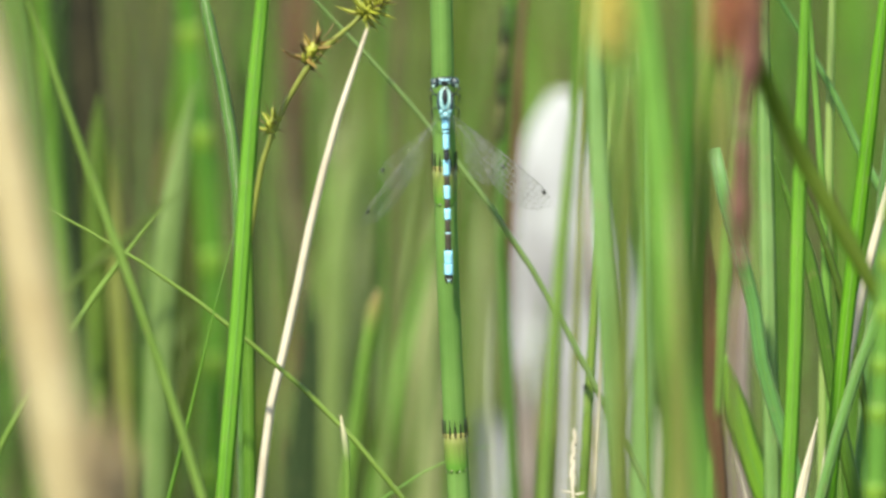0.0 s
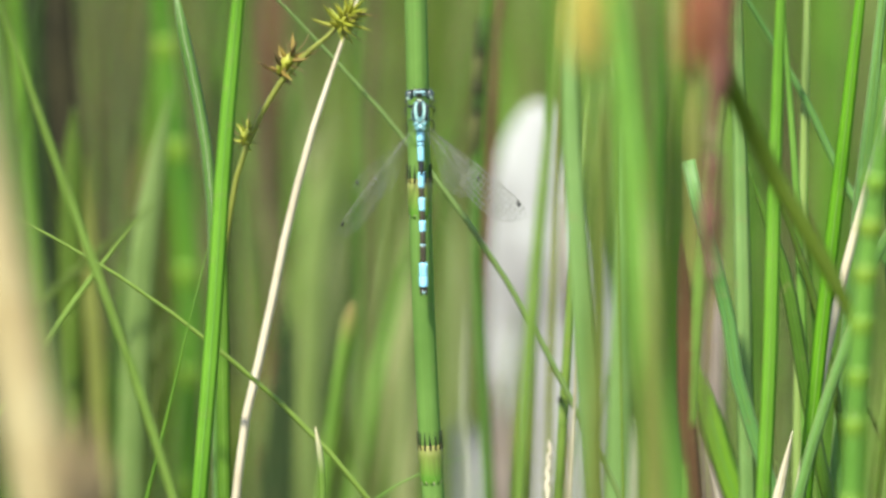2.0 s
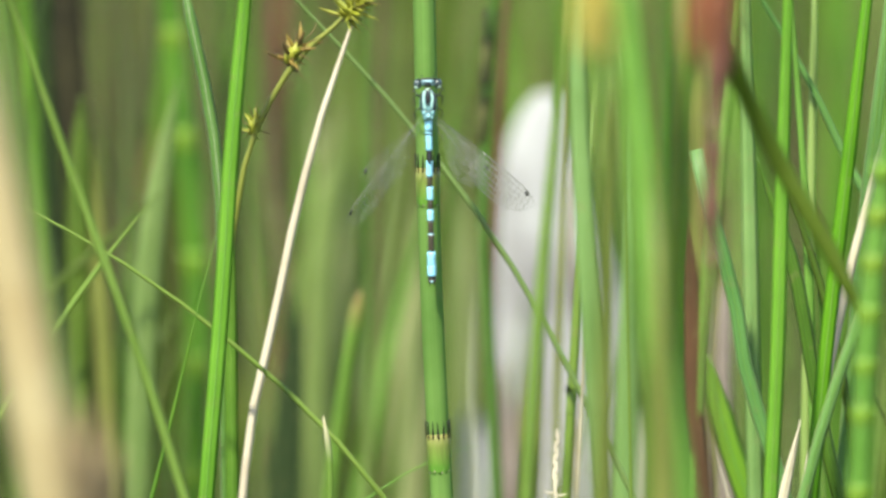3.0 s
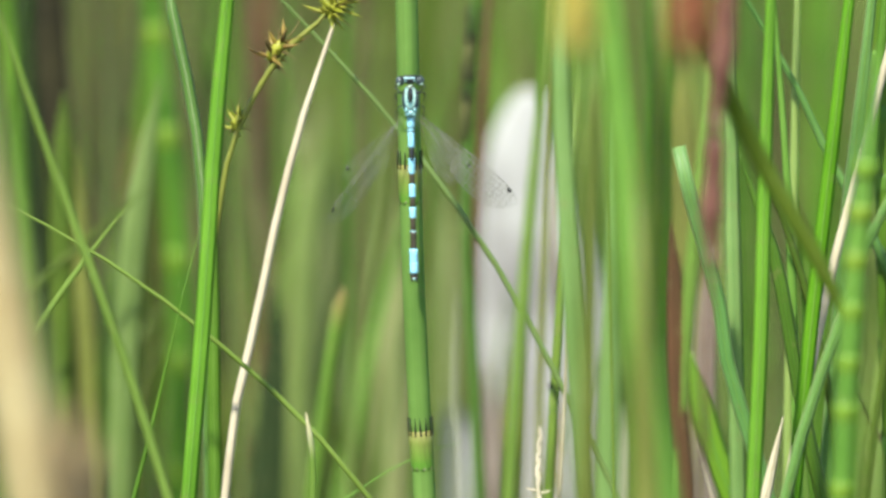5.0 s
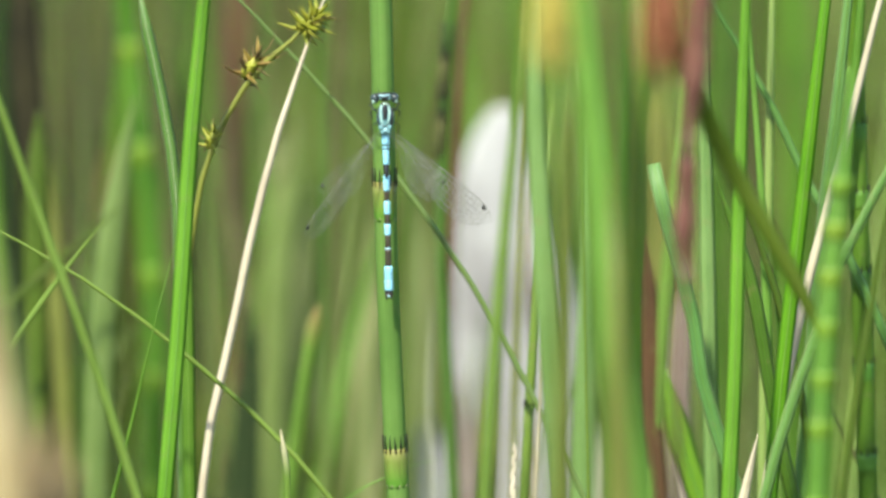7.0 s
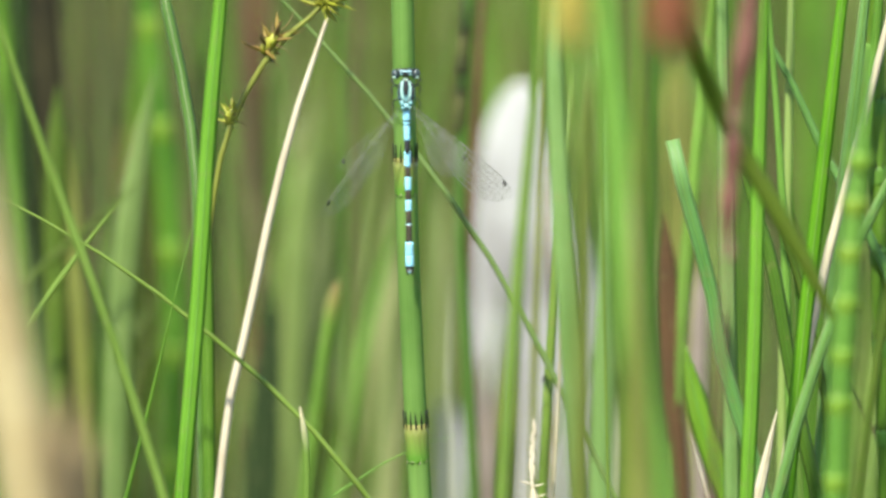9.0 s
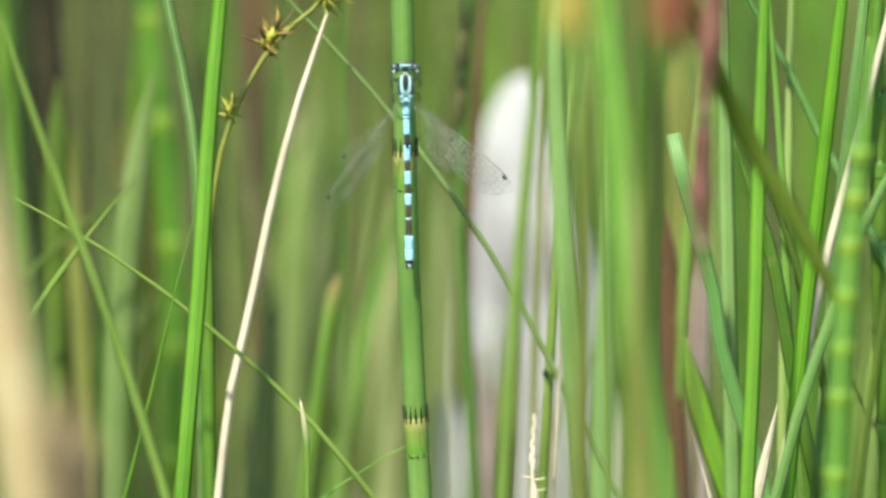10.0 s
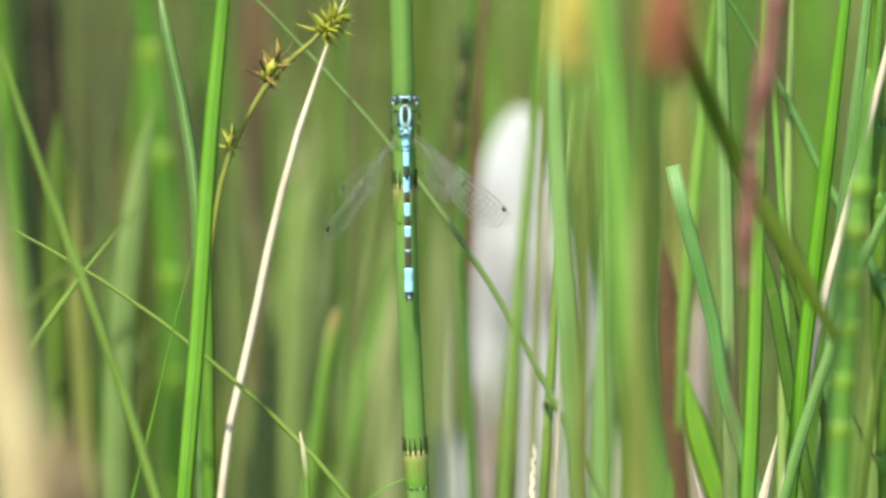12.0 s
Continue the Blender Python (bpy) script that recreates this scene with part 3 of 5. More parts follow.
    # legs, gripping the stem behind the body
    for sx in (-1, 1):
        for z0, zk, xk, zf in ((1.6, 1.2, 2.35, -0.6), (0.8, 2.3, 2.2, 2.6), (-0.4, -1.2, 2.2, -3.2)):
            leg = part("leg", tube(bmesh.new(), [mm(sx * 0.7, 0.7, z0), mm(sx * xk * 0.8, 0.2, (z0 + zk) / 2), mm(sx * xk, 0.9, zk), mm(sx * xk * 0.93, 2.2, (zk + zf) / 2), mm(sx * 2.05, 3.4, zf)], 0.2 * k, 16), BLACK, top)
            for j in range(5):
                p = mm(sx * xk, 0.9, zk).lerp(mm(sx * 2.05, 3.4, zf), 0.1 + j * 0.18)
                part("bristle", tube(bmesh.new(), [p, p + mm(sx * 0.3, -0.1, -0.25), p + mm(sx * 0.55, -0.2, -0.55)], 0.045 * k, 3), BLACK, leg)
    return top


# ---- the place ----
def spike(stalk, at, radius, half, mat, name, label):
    """A soft head of many small scales at the top of a stalk."""
    rnd = random.Random(9)
    centre = Vector(at) - stalk.matrix_basis.translation
    core = part(name, ball(bmesh.new(), centre, (radius * 0.7, radius * 0.7, half), 12), mat, stalk, label)
    for k in range(60):
        z = 1 - 2 * (k + 0.5) / 60
        a = k * 2.39996
        n = Vector((math.cos(a) * math.sqrt(1 - z * z), math.sin(a) * math.sqrt(1 - z * z), z))
        p = centre + Vector((n.x * radius * 0.65, n.y * radius * 0.65, n.z * half * 0.95))
        out = (n + Vector((0, 0, 0.5))).normalized() * radius * rnd.uniform(0.4, 0.7)
        part("scale", loft(bmesh.new(), [p, p + out * 0.5, p + out], radius * 0.35, style="flat", taper=0.3, steps=4), mat, core)


def sheath_margin(stalk, pts, width):
    """The greenish margin of the leaf sheath that wraps a dry stalk."""
    foot = stalk.matrix_basis.translation
    own = [Vector(q) - foot for q in pts]
    part("sheath_margin", loft(bmesh.new(), own, width, style="round", taper=0.9, root=1.0), SAGE, stalk, "greenish leaf sheath margin")


def dead_sheath(stalk, pts, width, mat, label):
    """A withered leaf sheath that swells a length of a stalk."""
    foot = stalk.matrix_basis.translation
    own = [Vector(q) - foot for q in pts]
    part("leaf_sheath", loft(bmesh.new(), own, width, style="round", taper=0.8, root=0.6, wave=1.6, seed=3), mat, stalk, label)


def stalk_joint(stalk, at, radius):
    """A swollen joint with short withered stipules."""
    centre = Vector(at) - stalk.matrix_basis.translation
    knot = part("joint", ball(bmesh.new(), centre, (radius * 0.9, radius * 0.8, radius * 1.3), 12), RED, stalk, "reddish swollen joint")
    for sx in (-1, 1):
        tip = Vector((sx * radius * 0.9, -radius * 0.3, radius * 2.6))
        part("stipule", loft(bmesh.new(), [centre, centre + tip * 0.55 + Vector((sx * radius * 0.25, 0, 0)), centre + tip], radius * 0.7, style="flat", taper=0.3, steps=8), LITTER, knot)


def bleached_stub(y, rows, label):
    """A weathered upright piece of dead wood with a rounded, split top: rows of height, middle and half width."""
    bm = bmesh.new()
    seg, steps = 32, 48
    rings = []
    z0 = rows[0][0]
    curve = [Vector(q) for q in rows]
    for k in range(steps + 1):
        c = curve_at(curve, 1 - (1 - k / steps) ** 1.4)
        ring = []
        for i in range(seg):
            a = i * math.tau / seg
            ca, sa = math.cos(a), math.sin(a)
            q = noise.noise(Vector((ca * 2, sa * 2, c.x * 14 + y * 30)))
            g = noise.noise(Vector((ca * 9, sa * 9, c.x * 6)))
            r = c.z * (1 + 0.06 * q + 0.05 * g)
            ring.append(bm.verts.new((c.y + math.copysign(abs(ca) ** 0.8, ca) * r, math.copysign(abs(sa) ** 0.55, sa) * min(r, c.z) * 0.22, c.x - z0)))
        rings.append(ring)
    for a, b in zip(rings, rings[1:]):
        for i in range(seg):
            bm.faces.new((a[i], a[(i + 1) % seg], b[(i + 1) % seg], b[i]))
    bm.faces.new(rings[0][::-1])
    bm.faces.new(rings[-1])
    ob = part("bleached_stub", bm, BLEACHED)
    rnd = random.Random(int(y * 1e4))
    for k in range(6):
        u = -0.55 + 0.22 * k
        t0, t1 = rnd.uniform(0.45, 0.6), rnd.uniform(0.8, 0.93)
        pts = []
        for s in (t0, (t0 + t1) / 2, t1):
            c = curve_at(curve, s)
            pts.append((c.y + u * c.z, -c.z * 0.215, c.x - z0))
        part("crack", loft(bmesh.new(), pts, c.z * rnd.uniform(0.03, 0.08), style="round", taper=0.6, steps=10), LITTER, ob, "grey weathered crack")
    ob.matrix_basis = Matrix.Translation((0, y, z0))
    return tagged(ob, label, "wood stub", "wood stubs")


def ground():
    """One sheet of boggy soil, finer near the plants, out to the horizon."""
    bm = bmesh.new()
    half = [0, 0.1, 0.2, 0.32, 0.46, 0.62, 0.8, 1.0, 1.25, 1.6, 2.0, 2.6, 3.4, 4.5, 6, 9, 14, 25, 50, 120, 400, 1500]
    ticks = [-v for v in half[:0:-1]] + half
    grid = [[bm.verts.new((x, y, 0.012 * noise.noise(Vector((x * 6, y * 6, 0))) * min(1, 4 / (1 + abs(x) + abs(y))))) for x in ticks] for y in ticks]
    for a, b in zip(grid, grid[1:]):
        for i in range(len(ticks) - 1):
            bm.faces.new((a[i], a[i + 1], b[i + 1], b[i]))
    ob = part("ground", bm, SOIL)
    return tagged(ob, "dark boggy soil under dense grass", "ground", kind="structure")


def thicket(name, count, area, tall, wide, mat, label, seed, lean=0.25):
    """Many thin blades in one mesh, each a bent, folded strip."""
    rnd = random.Random(seed)
    verts, faces = [], []
    x0, x1, y0, y1 = area
    for _ in range(count):
        x, y = rnd.uniform(x0, x1), rnd.uniform(y0, y1)
        h, w = rnd.uniform(*tall), rnd.uniform(*wide)
        a, l = rnd.uniform(-0.9, 0.9), rnd.gauss(0, lean) * h
        ly = rnd.gauss(0, lean * 0.6) * h
        side = Vector((math.cos(a), math.sin(a), 0))
        nrm = Vector((-side.y, side.x, 0))
        base = len(verts)
        n = 7
        for k in range(n + 1):
            s = k / n
            c = Vector((x + l * s * s, y + ly * s * s, h * (s - 0.12 * s * s * abs(l) / h) - 0.01))
            ww = w * 0.5 * (1 - max(0, (s - 0.5) / 0.5) ** 1.6 * 0.94)
            verts += [c - side * ww, c + nrm * ww * 0.4, c + side * ww]
        for k in range(n):
            p = base + k * 3
            faces += [(p, p + 1, p + 4, p + 3), (p + 1, p + 2, p + 5, p + 4)]
    me = bpy.data.meshes.new(name)
    me.from_pydata(verts, [], faces)
    uv = me.uv_layers.new(name="UVMap")
    for lp in me.loops:
        i = lp.vertex_index % 24
        uv.data[lp.index].uv = ((i % 3) / 2, (i // 3) / 8)
    for p in me.polygons:
        p.use_smooth = True
    me.materials.append(mat)
    return tagged(new(name, me), label, "grass", kind="stuff")


ground()

# stem with the damselfly, and the stalks in focus round it
perch = horsetail([(0.0065, -0.0063, -0.012), (0.0006, -0.0031, 0.1143), (-0.0036, 0, 0.2287), (-0.0044, 0, 0.242), (-0.0058, 0, 0.2738), (-0.0065, 0, 0.3055), (-0.0088, 0.0011, 0.3974)], 0.0037, STEM, [0.6202, 0.7279, 0.2127, 0.3178, 0.4201], "upright green horsetail stem with black-toothed sheaths", sheath_mm=6.5, scars=9)
fly = damselfly((-0.006, -0.0046, 0.2968), -1.1795)
blade([(-0.0597, 0.0134, -0.012), (-0.0467, 0.0134, 0.1135), (-0.0374, 0.0134, 0.227), (-0.0366, 0.0134, 0.2346), (-0.0354, 0.0134, 0.244), (-0.0332, 0.0134, 0.2535), (-0.0311, 0.0134, 0.263), (-0.0292, 0.0134, 0.2724), (-0.027, 0.0134, 0.2818), (-0.0247, 0.0134, 0.2908), (-0.0214, 0.0134, 0.3006), (-0.0188, 0.0134, 0.3091), (-0.0165, 0.0134, 0.3147), (-0.0135, 0.0134, 0.3213)], 0.0014, STRAW, "dry cream-coloured straw leaning across the stems", style='round', taper=0.85, name='straw', category='straw', group='straws')
blade([(-0.0578, -0.0104, -0.012), (-0.0489, -0.0119, 0.1153), (-0.0425, -0.0134, 0.2306), (-0.0397, -0.0134, 0.2642), (-0.0377, -0.0134, 0.2937), (-0.0359, -0.0134, 0.3125), (-0.0293, -0.0238, 0.3766)], 0.0027, SPRING, "broad bright green grass blade standing upright")
blade([(-0.0357, 0.022, -0.012), (-0.0385, 0.022, 0.131), (-0.0406, 0.022, 0.262), (-0.0408, 0.022, 0.2744), (-0.0413, 0.022, 0.2829), (-0.0421, 0.022, 0.2895), (-0.0432, 0.022, 0.2962), (-0.0446, 0.022, 0.3028), (-0.046, 0.022, 0.3094), (-0.0476, 0.022, 0.3179)], 0.002, EDGED, "narrow bluish-green blade with pale edges", taper=0.97, root=0.9)
blade([(-0.0376, 0.02, -0.012), (-0.0384, 0.02, 0.112), (-0.039, 0.02, 0.2241), (-0.0392, 0.02, 0.2432), (-0.0393, 0.02, 0.2565), (-0.0393, 0.02, 0.267), (-0.0387, 0.02, 0.2784)], 0.0023, GREEN, "green blade with a pale edge beside a broader one", tip=0.02)
blade([(0.1397, 0.0173, -0.012), (0.0519, 0.0113, 0.1141), (-0.0116, 0.0054, 0.2281), (-0.0237, 0.0054, 0.2427), (-0.0368, 0.0054, 0.2548), (-0.0563, 0.0054, 0.2695), (-0.0712, 0.0054, 0.2781), (-0.0971, 0.0046, 0.2908)], 0.0009, SOFT, "very thin green stalk lying across the grass", style='round', name='thin_stalk', category='stalk', group='thin stalks')
blade([(0.1193, 0.0282, -0.012), (0.0669, 0.0241, 0.1135), (0.029, 0.0201, 0.227), (0.0204, 0.0201, 0.2441), (0.0081, 0.0201, 0.267), (-0.0089, 0.0201, 0.2907), (-0.0262, 0.0201, 0.31), (-0.053, 0.0195, 0.3366)], 0.001, WAN, "very thin green stalk leaning behind the horsetail stem", style='round', name='thin_stalk', category='stalk', group='thin stalks')
blade([(0.0148, -0.0417, -0.012), (-0.0199, -0.0433, 0.1195), (-0.045, -0.045, 0.2389), (-0.0518, -0.045, 0.2606), (-0.0593, -0.045, 0.2813), (-0.0647, -0.045, 0.2965), (-0.0694, -0.045, 0.3099), (-0.0857, -0.0534, 0.3531)], 0.0016, SOFT, "long green blade leaning sideways, olive towards its foot")
blade([(-0.2134, 0.02, -0.012), (-0.1294, 0.0184, 0.1285), (-0.0687, 0.0168, 0.2569), (-0.0606, 0.0168, 0.2683), (-0.0521, 0.0168, 0.2792)], 0.001, SOFT, "thin pale green blade with a pointed tip", tip=0.02)
blade([(-0.2343, 0.0988, -0.012), (-0.1415, 0.0944, 0.1274), (-0.0743, 0.09, 0.2548), (-0.0632, 0.09, 0.2644), (-0.052, 0.09, 0.2744)], 0.0014, OLIVE, "thin olive blade leaning in the grass", tip=0.02)
blade([(-0.0985, 0.0006, -0.012), (-0.0717, 0.0003, 0.1143), (-0.0524, 0, 0.2287), (-0.0497, 0, 0.2392), (-0.0469, 0, 0.2505), (-0.0444, 0, 0.2612), (-0.0399, 0.0058, 0.2791)], 0.0009, GREEN, "thin green blade among the stems")
sedge([(-0.0771, -0.006, -0.012), (-0.0539, -0.006, 0.14), (-0.0373, -0.006, 0.28), (-0.0365, -0.006, 0.2851), (-0.0352, -0.006, 0.2898), (-0.034, -0.006, 0.293), (-0.0326, -0.006, 0.296), (-0.0308, -0.006, 0.2995), (-0.0291, -0.006, 0.302), (-0.0271, -0.006, 0.3041), (-0.025, -0.006, 0.3069), (-0.022, -0.006, 0.3093), (-0.0192, -0.006, 0.3113), (-0.0177, -0.006, 0.3139)], 0.00095, [(0.9196, 0.0039, 0, (-0.0006, 0, 0.0004)), (0.9589, 0.0052, 1, (-0.0010, 0, 0.0012)), (0.995, 0.0048, 2, (0, 0, 0))], "star sedge stalk with spiky olive and brown seed heads")
blade([(-0.0459, 0.0912, -0.012), (-0.0334, 0.0881, 0.1083), (-0.0243, 0.085, 0.2165), (-0.0223, 0.085, 0.2328), (-0.0198, 0.085, 0.2489), (-0.0184, 0.085, 0.2562)], 0.0026, BROWNTIP, "green blade with a blunt dry brown tip", tip=0.004)
blade([(-0.0207, -0.0112, -0.012), (-0.0215, -0.0123, 0.1153), (-0.0221, -0.0134, 0.2306), (-0.0222, -0.0134, 0.2401), (-0.0232, -0.0134, 0.2468)], 0.0011, PALETIP, "small dry pale leaf tip", tip=0.005, name='dry_leaf_tip', category='dry leaf', group='dry leaf tips')
blade([(-0.1811, 0.0086, -0.012), (-0.0883, 0.011, 0.113), (-0.0211, 0.0134, 0.226), (-0.0136, 0.0134, 0.2312), (-0.0064, 0.0134, 0.2355), (0.0022, 0.0021, 0.2398)], 0.0008, LIGHT, "thin green stalk reaching up to a stem", style='round', name='thin_stalk', category='stalk', group='thin stalks')
blade([(-0.0029, -0.0712, -0.012), (0.0041, -0.0756, 0.12), (0.0092, -0.08, 0.2401), (0.0105, -0.08, 0.2604), (0.0126, -0.08, 0.2866), (0.0149, -0.08, 0.31), (0.0196, -0.0807, 0.3558)], 0.0021, SOFT, "olive green blade beside a pale stub")
blade([(0.0345, -0.0447, -0.012), (0.0271, -0.0474, 0.1179), (0.0218, -0.05, 0.2358), (0.0203, -0.05, 0.2576), (0.0189, -0.05, 0.2791), (0.0178, -0.05, 0.2987), (0.0175, -0.05, 0.3147), (0.0166, -0.0409, 0.3607)], 0.0032, MINT, "light green channelled grass blade standing upright", style='flat')
horsetail([(0.0072, 0.0313, -0.012), (0.0127, 0.0287, 0.1125), (0.0168, 0.0261, 0.2249), (0.0179, 0.0261, 0.2458), (0.0195, 0.0261, 0.2692), (0.0205, 0.0261, 0.2806), (0.0221, 0.0362, 0.2989)], 0.0017, SOFT, [0.8219], "slender green horsetail stem", sheath=SOFT, teeth=10, sheath_mm=4.0, tooth_mm=0.8)
blade([(0.01, 0.0109, -0.012), (0.0152, 0.0121, 0.1173), (0.0189, 0.0134, 0.2346), (0.0196, 0.0134, 0.2497), (0.0202, 0.0134, 0.2649)], 0.0006, STRAW, "thin dry straw behind a green blade", name='straw', category='straw', group='straws', tip=0.02)
dry_sedge([(0.0327, 0.0142, -0.012), (0.0226, 0.0106, 0.1138), (0.0153, 0.007, 0.2277), (0.0149, 0.007, 0.2316), (0.015, 0.007, 0.2364), (0.0154, 0.007, 0.2409)], 0.0008, "broken cream-coloured dry sedge tip with a torn husk")
blade([(0.032, -0.0134, -0.012), (0.0291, -0.0134, 0.1145), (0.0271, -0.0134, 0.2289), (0.0265, -0.0134, 0.2568), (0.0261, -0.0134, 0.2752), (0.0257, -0.0134, 0.2881), (0.0253, -0.0134, 0.2992), (0.0249, -0.0134, 0.3047), (0.0243, -0.0134, 0.3097)], 0.0005, PALETIP, "thin dry straw with a gleaming tip", name='straw', category='straw', group='straws', tip=0.02)

# stems to the sunny side
blade([(0.1094, 0.0185, -0.012), (0.0756, 0.0133, 0.1181), (0.0512, 0.008, 0.2362), (0.0463, 0.008, 0.2519), (0.0444, 0.008, 0.2641), (0.0406, 0.008, 0.2773), (0.038, 0.008, 0.2882)], 0.0025, BLUISH, "flat green blade with a squarely cut pale tip", cut=True, style='flat')
blade([(0.0268, 0.0591, -0.012), (0.0344, 0.0545, 0.1197), (0.0399, 0.05, 0.2393), (0.0414, 0.05, 0.2608), (0.0433, 0.05, 0.2812), (0.0457, 0.05, 0.3044), (0.0509, 0.0403, 0.3501)], 0.0026, LIGHT, "yellow-green blade beside a red-brown stalk")
blade([(0.0541, 0.0181, -0.012), (0.051, 0.0224, 0.1164), (0.0487, 0.0268, 0.2327), (0.0482, 0.0268, 0.2519), (0.0476, 0.0268, 0.2758), (0.0468, 0.0268, 0.309), (0.0456, 0.02, 0.355)], 0.0028, MINT, "pale green upright blade")
blade([(0.0417, -0.0089, -0.012), (0.0461, -0.0145, 0.1158), (0.0493, -0.0201, 0.2315), (0.0504, -0.0201, 0.2576), (0.051, -0.0201, 0.2851), (0.0518, -0.0201, 0.313), (0.0534, -0.0216, 0.3589)], 0.0025, SPRING, "green upright blade with a yellowish streak")
blade([(0.1904, 0.0231, -0.012), (0.1191, 0.0216, 0.1392), (0.0675, 0.0201, 0.2783), (0.0627, 0.0201, 0.2869), (0.057, 0.0201, 0.2992), (0.0506, 0.0201, 0.31), (0.0353, 0.0153, 0.3334)], 0.0018, BLUISH, "blade with two pale ridges leaning over")
blade([(0.0659, 0.0136, -0.012), (0.0611, 0.0135, 0.1268), (0.0575, 0.0134, 0.2535), (0.0564, 0.0134, 0.279), (0.0554, 0.0134, 0.2931), (0.054, 0.0134, 0.3105), (0.0516, 0.0107, 0.338)], 0.0016, LIGHT, "narrow light green blade")
blade([(0.0554, 0.0199, -0.012), (0.0563, 0.0217, 0.1127), (0.057, 0.0234, 0.2253), (0.0572, 0.0234, 0.2523), (0.0578, 0.0234, 0.2809), (0.0582, 0.0234, 0.3098), (0.0589, 0.0255, 0.3557)], 0.0017, DARK, "dark green upright stem", style='round')
blade([(0.0385, -0.006, -0.012), (0.0488, -0.007, 0.1149), (0.0563, -0.008, 0.2298), (0.0592, -0.008, 0.2598), (0.0621, -0.008, 0.2858), (0.065, -0.008, 0.3121), (0.0718, 0.0017, 0.3669)], 0.0025, VIVID, "vivid green upright grass blade")
blade([(0.0464, 0.0124, -0.012), (0.0571, 0.0102, 0.1318), (0.0649, 0.008, 0.2636), (0.0665, 0.008, 0.2824), (0.0682, 0.008, 0.2973), (0.0696, 0.008, 0.3109), (0.0748, 0.0183, 0.3566)], 0.0025, BLUISH, "bluish-green blade with pale stripes")
blade([(0.0455, 0.0287, -0.012), (0.0583, 0.0244, 0.1302), (0.0676, 0.0201, 0.2603), (0.0698, 0.0201, 0.2812), (0.0714, 0.0201, 0.2954), (0.0726, 0.0201, 0.31), (0.0768, 0.0319, 0.3558)], 0.0023, GREEN, "green blade beside a striped one")
blade([(0.0151, 0.0055, -0.012), (0.0417, 0.0034, 0.1294), (0.061, 0.0013, 0.2587), (0.0637, 0.0013, 0.2709), (0.0674, 0.0013, 0.2849), (0.0708, 0.0013, 0.2988), (0.0737, 0.0013, 0.3109), (0.0853, -0.0067, 0.3556)], 0.0016, STRAW, "dry cream straw with brown stains", style='round', name='straw', category='straw', group='straws')
blade([(0.0121, 0.0053, -0.012), (0.0349, 0.001, 0.1142), (0.0515, -0.0033, 0.2284), (0.0533, -0.0033, 0.2368), (0.055, -0.0033, 0.2448)], 0.0019, STRAW, "dry cream leaf tip, sharply pointed", tip=0.014, name='dry_leaf_tip', category='dry leaf', group='dry leaf tips')
blade([(0.095, 0.0112, -0.012), (0.0656, 0.0056, 0.114), (0.0443, 0, 0.2279), (0.0426, 0, 0.234), (0.0408, 0, 0.2405)], 0.0008, STRAW, "small curled dry leaf tip", tip=0.01, name='dry_leaf_tip', category='dry leaf', group='dry leaf tips')
blade([(0.1069, 0.0124, -0.012), (0.0811, 0.0075, 0.1141), (0.0624, 0.0027, 0.2283), (0.0598, 0.0027, 0.2388), (0.0571, 0.0027, 0.2526), (0.0542, 0.0027, 0.2685), (0.0478, 0.0027, 0.2876)], 0.0024, DARK, "dark green blade with a pale margin", tip=0.02)
blade([(0.0043, -0.0184, -0.012), (0.0331, -0.0193, 0.1154), (0.0539, -0.0201, 0.2308), (0.0591, -0.0201, 0.2502), (0.0636, -0.0201, 0.2631), (0.0672, -0.0201, 0.2741), (0.0744, -0.0201, 0.2883), (0.097, -0.015, 0.3289)], 0.0019, BLUISH, "bluish-green blade crossing the others")
blade([(0.0526, 0.0065, -0.012), (0.0585, 0.0099, 0.1173), (0.0627, 0.0134, 0.2346), (0.0632, 0.0134, 0.244), (0.0641, 0.0134, 0.2545), (0.0666, 0.0214, 0.282)], 0.0019, BLUISH, "striped bluish blade between stems")
blade([(0.0731, 0.0152, -0.012), (0.066, 0.0143, 0.113), (0.0609, 0.0134, 0.226), (0.0596, 0.0134, 0.244), (0.059, 0.0134, 0.2611), (0.0586, 0.0134, 0.2686), (0.0575, 0.0082, 0.287)], 0.0015, DARK, "shaded dark green blade")
banded = horsetail([(0.0484, -0.09, -0.012), (0.0551, -0.09, 0.1226), (0.06, -0.09, 0.2452), (0.0607, -0.09, 0.2608), (0.0613, -0.09, 0.2695), (0.0619, -0.09, 0.279), (0.0628, -0.09, 0.2876), (0.0638, -0.09, 0.2979), (0.0643, -0.09, 0.308), (0.0647, -0.09, 0.3125)], 0.0036, DEEP, [0.7949, 0.8318, 0.8548, 0.8794, 0.9031, 0.9258, 0.9466], "horsetail stem with close yellowish joints", sheath=SHEATH_YELLOW, teeth=0, sheath_mm=2.6)
horsetail([(0.0807, 0.0359, -0.012), (0.0773, 0.03, 0.1151), (0.0748, 0.0241, 0.2302), (0.074, 0.0241, 0.2522), (0.0729, 0.0241, 0.2808), (0.0721, 0.0241, 0.3031), (0.0699, 0.0142, 0.3582)], 0.0034, GREEN, [0.6736, 0.7146, 0.7566, 0.7929, 0.8236, 0.8489], "green horsetail stem with many dark-toothed joints", sheath=DEEP, sheath_mm=3.0, teeth=10, tooth_mm=1.0)
